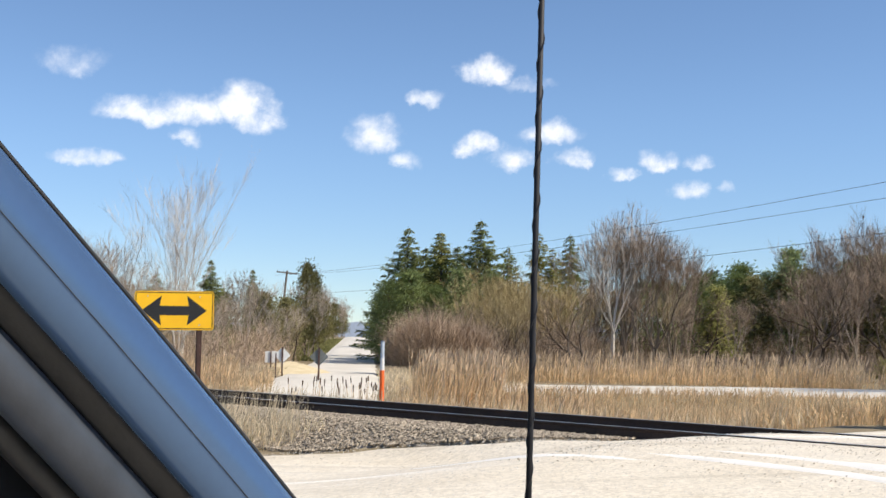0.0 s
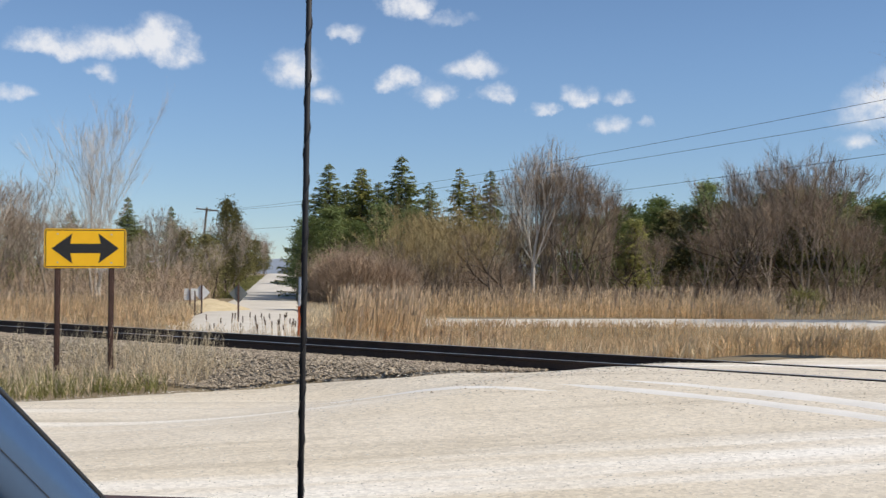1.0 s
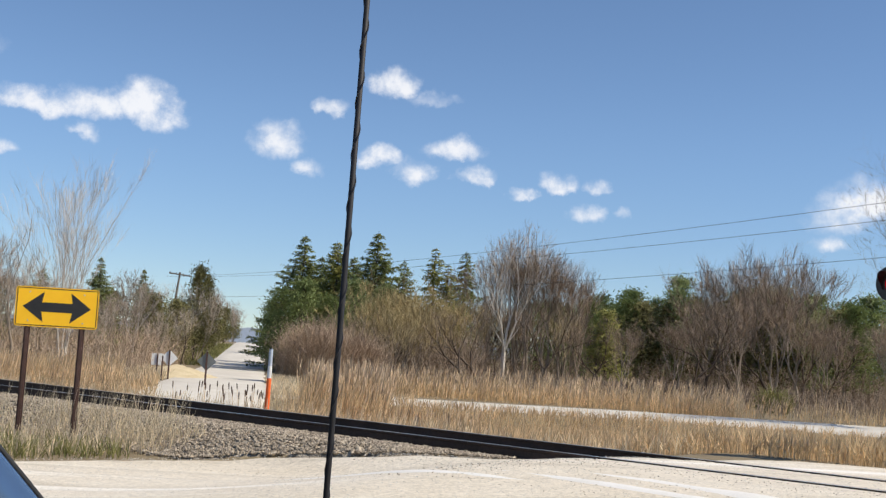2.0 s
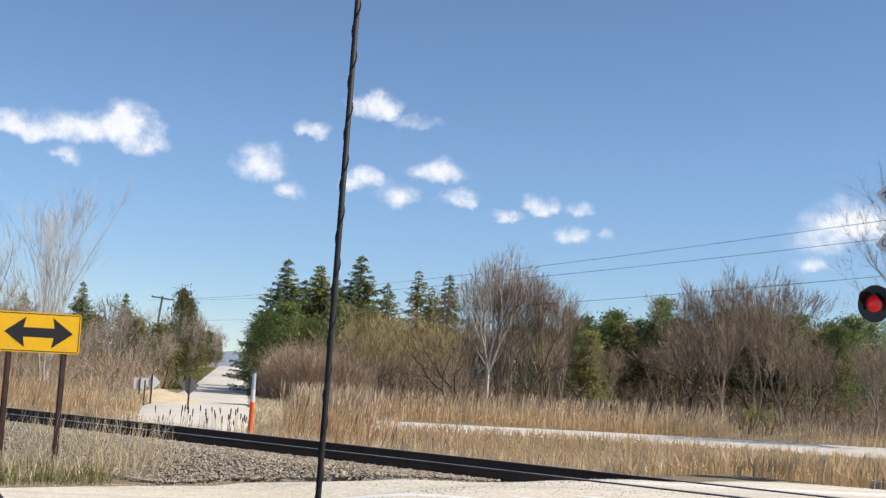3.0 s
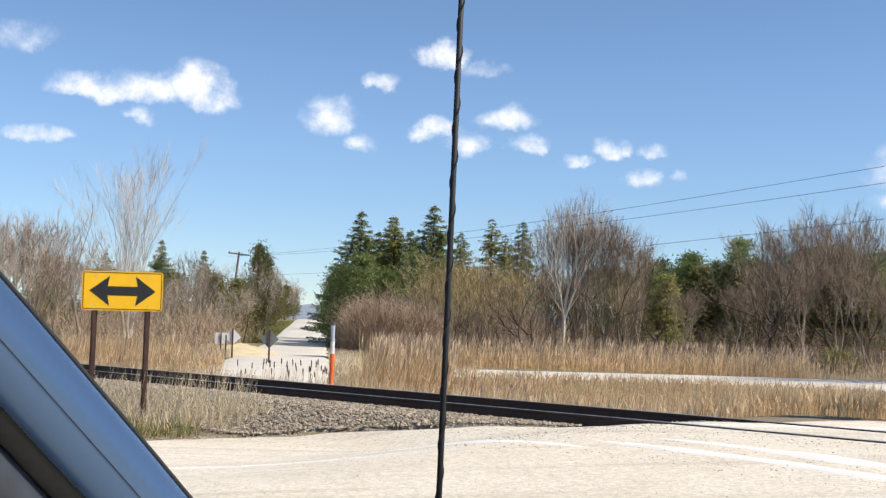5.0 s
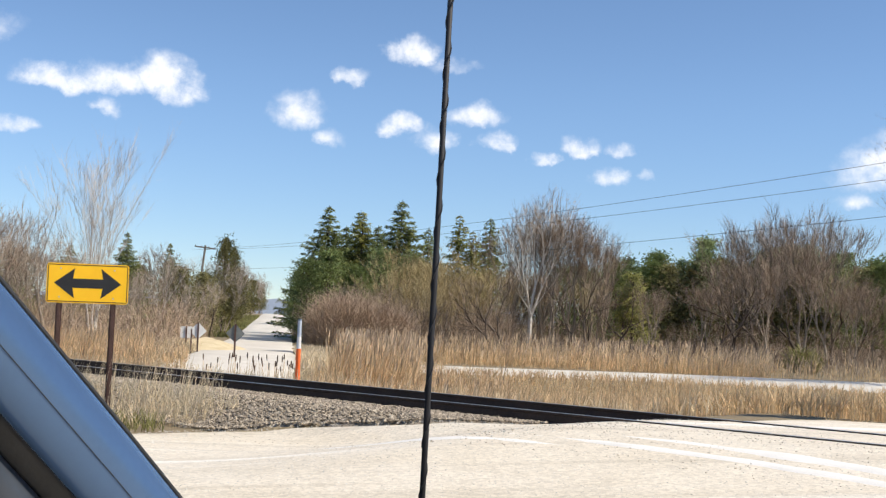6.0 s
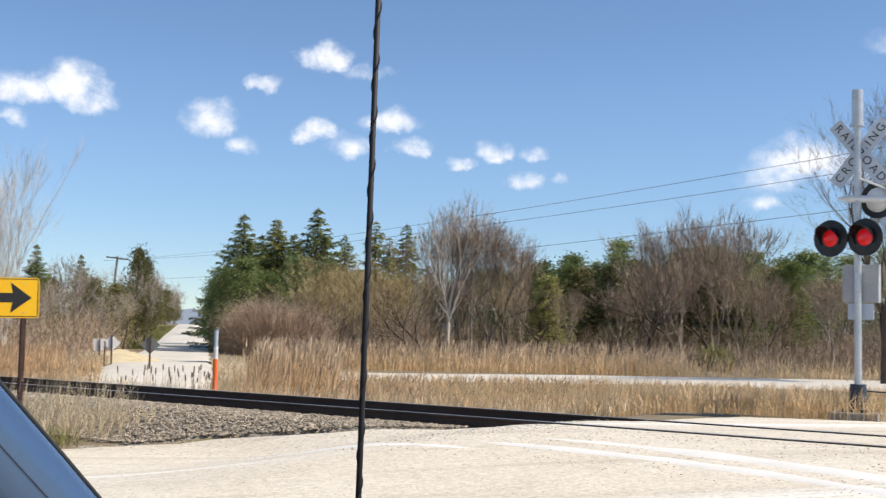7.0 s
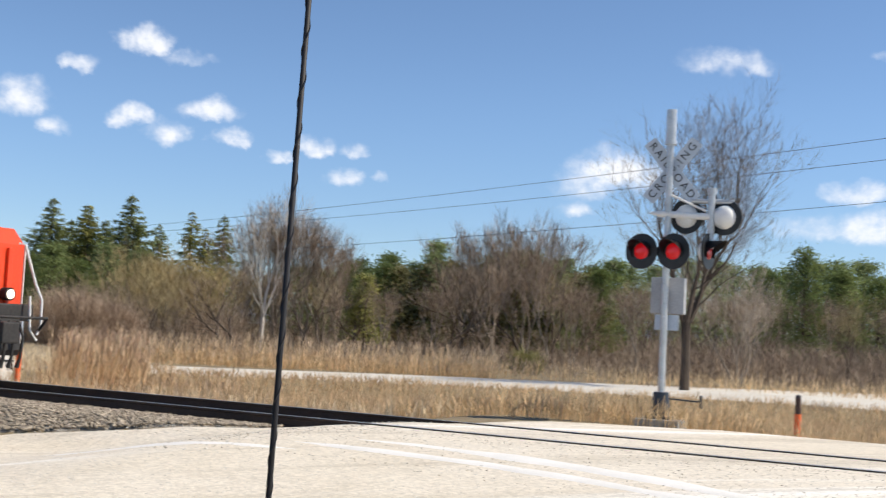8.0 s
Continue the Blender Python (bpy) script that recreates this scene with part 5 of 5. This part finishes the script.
def make_car():
    car = empty("car", Matrix.Translation(tv(-1.5, 0.4, 0.03)) @ Matrix.Rotation(radians(-TRACK), 4, "Z"), "dark blue parked car with a wire-wound antenna", "car")
    inv = car.matrix_world.inverted()
    A = inv @ Vector((-0.2834, 0.5144, EYE + 0.15))
    B = inv @ Vector((-0.0710, 0.7416, EYE - 0.15))
    E = inv @ Vector((0.0, 0.0, EYE))
    d = (B - A).normalized()
    mid = (A + B) / 2
    n = (mid - E)
    n = (n - d * n.dot(d)).normalized()
    s = d.cross(n)
    if s.z > 0:
        s = -s
    lo, hi = 0.30, 0.62  # how far the pillar runs on below and above

    def strip(name, prof, material, label="", parent=car, bow=0.012):
        vs_, fs_ = [], []
        k = 14
        for i in range(k):
            t = -hi + (hi + lo + (B - A).length) * i / (k - 1)
            q = (t - (B - A).length / 2) / (hi + lo) * 2
            c = A + d * t + s * (bow * q * q)
            for a, b in prof:
                vs_.append(c + s * a + n * b)
        m = len(prof)
        for i in range(k - 1):
            for j in range(m):
                l = (j + 1) % m
                fs_.append((i * m + j, i * m + l, (i + 1) * m + l, (i + 1) * m + j))
        fs_.append(tuple(range(m)))
        fs_.append(tuple(range((k - 1) * m, k * m))[::-1])
        ob = mesh_object(name, vs_, fs_, material, parent, label, True)
        ob.data.polygons.foreach_set("use_smooth", [True] * (len(fs_) - 2) + [False] * 2)
        return ob

    pillar = strip("pillar", [(0.0, 0.030), (0.0012, 0.022), (0.004, 0.014), (0.008, 0.0085), (0.013, 0.005), (0.019, 0.0025), (0.026, 0.001), (0.033, 0.001), (0.038, 0.003), (0.0415, 0.007), (0.043, 0.014), (0.043, 0.06), (0.0, 0.06)], M["paint"], "glossy dark blue windscreen pillar with a panel seam")
    strip("windscreen_seal", [(-0.0016, 0.032), (0.0, 0.026), (0.002, 0.034), (0.0, 0.05)], M["rubber"], "thin black rubber edge", pillar)
    strip("panel_seam", [(0.0196, 0.0028), (0.0200, 0.0016), (0.0204, 0.0028), (0.0200, 0.006)], M["rubber"], "fine dark seam line", pillar)
    strip("door_seal", [(0.041, 0.010), (0.047, 0.014), (0.054, 0.012), (0.058, 0.02), (0.058, 0.06), (0.041, 0.06)], M["rubber"], "black rubber door seal")
    strip("door_frame", [(0.056, 0.012), (0.060, 0.005), (0.070, 0.003), (0.080, 0.006), (0.084, 0.014), (0.084, 0.06), (0.056, 0.06)], M["trim"], "dark grey door window frame")
    strip("glass_run", [(0.084, 0.02), (0.092, 0.016), (0.098, 0.022), (0.098, 0.06), (0.084, 0.06)], M["rubber"], "black glass run channel")
    strip("side_window", [(0.096, 0.030), (0.30, 0.034), (0.30, 0.04), (0.096, 0.036)], M["glass"], "dark tinted side window")
    # lower body, well under the line of sight: x right, y forward
    side = 0.9
    bm = bmesh.new()
    prism(bm, [(-2.6, 0.35), (-2.6, 1.0), (-2.5, 1.08), (0.5, 1.09), (1.6, 1.04), (2.3, 0.96), (2.5, 0.85), (2.52, 0.4), (2.2, 0.3), (-2.4, 0.3)], -side, side - 0.02, Matrix.Rotation(radians(90), 4, "Z"))
    body = part("body", bm, M["paint"], car, "dark blue bodywork", bevel=0.05)
    bm = bmesh.new()
    bmw = [(-0.90, 0.45, 1.14), (0.88, 0.45, 1.14), (0.86, -0.33, 1.88), (-0.88, -0.33, 1.88)]
    f = bm.faces.new([bm.verts.new(v) for v in bmw])
    bmesh.ops.solidify(bm, geom=[f], thickness=0.01)
    part("windscreen", bm, M["glass"], car, "raked glass windscreen")
    bm = bmesh.new()
    box(bm, -0.92, -1.9, 1.86, 0.91, -0.34, 1.93)
    part("roof", bm, M["paint"], car, bevel=0.03)
    for x in (-0.88, 0.86):
        bm = bmesh.new()
        prism(bm, [(-1.9, 1.08), (-1.55, 1.88), (-1.45, 1.88), (-1.8, 1.08)], -x - 0.04, -x + 0.04, Matrix.Rotation(radians(90), 4, "Z"))
        part("rear_pillar", bm, M["paint"], car)
    for x in (-0.82, 0.8):
        for y in (-1.65, 1.6):
            bm = bmesh.new()
            rod(bm, (x - 0.1, y, 0.36), (x + 0.1, y, 0.36), 0.36, n=28)
            wheel = part("wheel", bm, M["tyre"], car, "black tyre", bevel=0.03)
            bm = bmesh.new()
            rod(bm, (x - 0.105, y, 0.36), (x + 0.105, y, 0.36), 0.22, n=24)
            part("rim", bm, M["galv"], wheel, "silver wheel rim")
    # cowl edge below the windscreen
    bm = bmesh.new()
    c0, c1 = inv @ (Vector((0.09, 0, 1.684)) + heading(-12.4, -10.3) * 0.84), inv @ (Vector((0.09, 0, 1.684)) + heading(3.0, -11.0) * 0.98)
    along = (c1 - c0).normalized()
    back = Vector((0, 0, 1)).cross(along)
    for y0, y1, z0, z1 in ((0.0, 0.02, -0.012, 0.0), (-0.03, 0.03, -0.09, -0.014)):
        ring = [[bm.verts.new(c + back * y + Vector((0, 0, z))) for y, z in ((y0, z0), (y1, z0), (y1, z1), (y0, z1))] for c in (c0, c1)]
        for i in range(4):
            j = (i + 1) % 4
            bm.faces.new((ring[0][i], ring[0][j], ring[1][j], ring[1][i]))
        bm.faces.new(ring[0])
        bm.faces.new(ring[1][::-1])
    part("cowl_edge", bm, M["post"], car, "dark grey-brown cowl edge below the windscreen")
    # antenna: whip with a thin wire wound round it
    P = inv @ Vector((0.0377, 0.9865, EYE - 0.30))
    Q = inv @ Vector((0.0447, 0.9529, EYE + 0.30))
    ax = (Q - P).normalized()
    foot = P + ax * ((1.10 - P.z) / ax.z)
    tip = Q + ax * 0.25
    bm = bmesh.new()
    rod(bm, foot, tip, 0.0027, 0.0022, 12)
    whip = part("antenna", bm, M["whip"], car, "black flexible antenna whip", smooth=True)
    bm = bmesh.new()
    rod(bm, foot - ax * 0.02, foot + ax * 0.03, 0.02, 0.008, 16)
    part("antenna_base", bm, M["rubber"], whip, "black antenna base")
    spiral = Sticks()
    a = ax.orthogonal().normalized()
    b = ax.cross(a)
    L = (tip - foot).length
    turns = L / 0.042
    pts = []
    for i in range(int(turns * 10)):
        t = i / (turns * 10)
        w = 2 * math.pi * turns * t
        pts.append(foot + ax * (L * t) + (a * math.cos(w) + b * math.sin(w)) * 0.0026)
    spiral.tube(pts, [0.0007] * len(pts), 5)
    spiral.done("antenna_winding", M["whip"], whip, "thin wire wound round the whip")


make_car()

# ---- locomotive ----


def make_locomotive():
    """Front at y = 0, rails at z = 0, the hull runs back along +y; x is across."""
    loco = empty("locomotive", Matrix(), "orange diesel locomotive with white handrails and black underframe", "locomotive")
    bm = bmesh.new()
    box(bm, -1.2, 0.05, 1.05, 1.2, 0.7, 1.35)
    box(bm, -1.5, 0.7, 1.05, 1.5, 18.0, 1.35)
    part("frame", bm, M["locodark"], loco, "black underframe", bevel=0.03)
    bm = bmesh.new()
    prism(bm, [(0.5, 1.35), (0.5, 2.42), (0.8, 2.72), (2.4, 2.72), (2.4, 1.35)], -1.3, 1.3, Matrix.Rotation(radians(90), 4, "Z"))
    nose = part("nose", bm, M["locoorange"], loco, "bright orange nose with bevelled top", bevel=0.05)
    bm = bmesh.new()
    box(bm, -0.3, 0.485, 1.4, 0.3, 0.502, 2.3)
    part("nose_door", bm, M["locoorange"], nose, bevel=0.006)
    for x in (-0.95, -0.6, 0.6, 0.95):
        bm = bmesh.new()
        box(bm, x - 0.05, 0.44, 1.35, x + 0.05, 0.502, 2.35)
        part("nose_rib", bm, M["locoorange"], nose, bevel=0.01)
    bm = bmesh.new()
    prism(bm, [(2.4, 1.35), (2.4, 3.1), (2.6, 4.1), (2.9, 4.4), (4.9, 4.4), (4.9, 1.35)], -1.5, 1.5, Matrix.Rotation(radians(90), 4, "Z"))
    cab = part("cab", bm, M["locoorange"], loco, "orange driver's cab", bevel=0.05)
    for x in (-0.75, 0.75):
        bm = bmesh.new()
        box(bm, x - 0.5, 2.42, 3.2, x + 0.5, 2.62, 3.9, Matrix.Translation((0, 0.02, 0)))
        part("cab_window", bm, M["glass"], cab, "dark cab window")
    for x in (-1.49, 1.49):
        bm = bmesh.new()
        box(bm, x - 0.02, 3.0, 3.0, x + 0.02, 4.4, 3.8)
        part("side_window", bm, M["glass"], cab, "dark cab side window")
    bm = bmesh.new()
    box(bm, -0.95, 4.9, 1.35, 0.95, 16.8, 4.2)
    hood = part("long_hood", bm, M["locoorange"], loco, "long orange engine hood", bevel=0.06)
    for i in range(9):
        for x in (-0.955, 0.955):
            bm = bmesh.new()
            box(bm, x - 0.01, 5.3 + i * 1.25, 1.6, x + 0.01, 6.35 + i * 1.25, 3.7)
            part("hood_door", bm, M["locoorange"], hood, bevel=0.004)
    bm = bmesh.new()
    box(bm, -0.12, 1.3, 2.72, 0.12, 1.6, 2.82)
    rod(bm, (0, 1.45, 2.80), (0, 1.45, 2.94), 0.11, 0.05, 12)
    part("bell", bm, M["grass"], nose, "dull green bell on the nose")
    # pilot, coupler, hoses
    bm = bmesh.new()
    prism(bm, [(0.02, 1.1), (-0.06, 0.55), (0.0, 0.45), (0.25, 0.45), (0.35, 1.1)], -0.85, 0.85, Matrix.Rotation(radians(90), 4, "Z"))
    part("pilot", bm, M["locodark"], loco, "black snow plough pilot", bevel=0.02)
    bm = bmesh.new()
    box(bm, -0.12, -0.55, 0.74, 0.12, 0.1, 0.98)
    box(bm, -0.2, -0.75, 0.68, 0.16, -0.45, 1.04)
    part("coupler", bm, M["locodark"], loco, "black knuckle coupler", bevel=0.03)
    for x in (-0.7, -0.5, -0.32, 0.32, 0.5, 0.7):
        st = Sticks()
        st.tube([Vector((x, -0.12, 1.05)), Vector((x, -0.26, 0.8)), Vector((x * 0.98, -0.24, 0.42)), Vector((x * 0.95, -0.20, 0.25))], [0.03, 0.028, 0.028, 0.04], 8)
        st.done("air_hose", M["locodark"], loco, "hanging black air hose")
    bm = bmesh.new()
    rod(bm, (-1.2, -0.3, 1.12), (1.2, -0.3, 1.12), 0.025, n=8)
    rod(bm, (-1.2, -0.3, 1.12), (-1.2, -0.1, 0.9), 0.025, n=8)
    rod(bm, (1.2, -0.3, 1.12), (1.2, -0.1, 0.9), 0.025, n=8)
    part("uncoupling_lever", bm, M["locodark"], loco)
    for x in (-0.9, 0.9):
        bm = bmesh.new()
        rod(bm, (x, 0.33, 1.52), (x, 0.52, 1.52), 0.115, n=18)
        dl = part("ditch_light", bm, M["locodark"], loco)
        bm = bmesh.new()
        rod(bm, (x, 0.318, 1.52), (x, 0.33, 1.52), 0.085, n=18)
        part("lamp_glass", bm, M["headlamp"], dl, "lit white headlamp")
    for x in (-1.42, 1.42):
        st = Sticks()
        k = 0.8 if x > 0 else -0.8
        st.tube([Vector((k, 0.1, 2.42)), Vector((k + 0.1 * (1 if x > 0 else -1), 0.05, 2.40)), Vector((x * 0.80, -0.02, 1.72)), Vector((x * 0.89, -0.06, 1.45)), Vector((x * 0.89, -0.08, 0.98)), Vector((x * 0.83, -0.08, 0.82))], [0.024] * 6, 8)
        st.done("end_handrail", M["white"], loco, "white painted end handrail")
        st = Sticks()
        st.tube([Vector((x * 0.70, -0.05, 1.5)), Vector((x * 0.70, -0.1, 0.9)), Vector((x * 0.82, -0.1, 0.72))], [0.022] * 3, 8)
        st.done("grab_iron", M["white"], loco, "white grab iron")
        for i in range(4):
            bm = bmesh.new()
            box(bm, x - 0.26, 0.72, 0.3 + 0.27 * i, x + 0.04, 1.06, 0.33 + 0.27 * i)
            part("step", bm, M["locodark"], loco)
        st = Sticks()
        st.tube([Vector((x, 0.6, 2.35)), Vector((x, 2.3, 2.35))], [0.022] * 2, 8)
        st.tube([Vector((x, 5.0, 2.35)), Vector((x, 17.5, 2.35))], [0.022] * 2, 8)
        for i in range(13):
            y = 0.6 + 1.7 * (i > 0) + (i - 1) * 1.3 * (i > 0) + (2.7 if i > 1 else 0)
            if y < 17.6:
                st.tube([Vector((x, y, 1.3)), Vector((x, y, 2.35))], [0.02] * 2, 6)
        st.done("side_handrail", M["white"], loco, "white side handrail")
    # bogies
    for y in (3.6, 14.4):
        bm = bmesh.new()
        for x in (-1.05, 1.05):
            box(bm, x - 0.12, y - 2.1, 0.45, x + 0.12, y + 2.1, 0.85)
        box(bm, -1.0, y - 0.3, 0.5, 1.0, y + 0.3, 1.0)
        part("bogie", bm, M["locodark"], loco, "black bogie frame", bevel=0.03)
        for w in (-1.65, 0, 1.65):
            for x in (-0.75, 0.75):
                bm = bmesh.new()
                rod(bm, (x - 0.07, y + w, 0.5), (x + 0.07, y + w, 0.5), 0.5, n=24)
                part("wheel", bm, M["rust"], loco)
    bm = bmesh.new()
    box(bm, -1.4, 6.6, 0.35, 1.4, 11.6, 1.05)
    part("fuel_tank", bm, M["locodark"], loco, bevel=0.1)
    return loco


loco = make_locomotive()


def motions():
    speed, at_end = 8.9, -16.5
    turn = Matrix(((V.x, -U.x, 0, 0), (V.y, -U.y, 0, 0), (0, 0, 1, 0), (0, 0, 0, 1)))
    walk(loco, [(t, Matrix.Translation(tv(at_end + speed * (t - 8.0), MID, RAIL_TOP)) @ turn) for t in (0.0, 2.0, 4.0, 6.0, 8.0)])


motions()
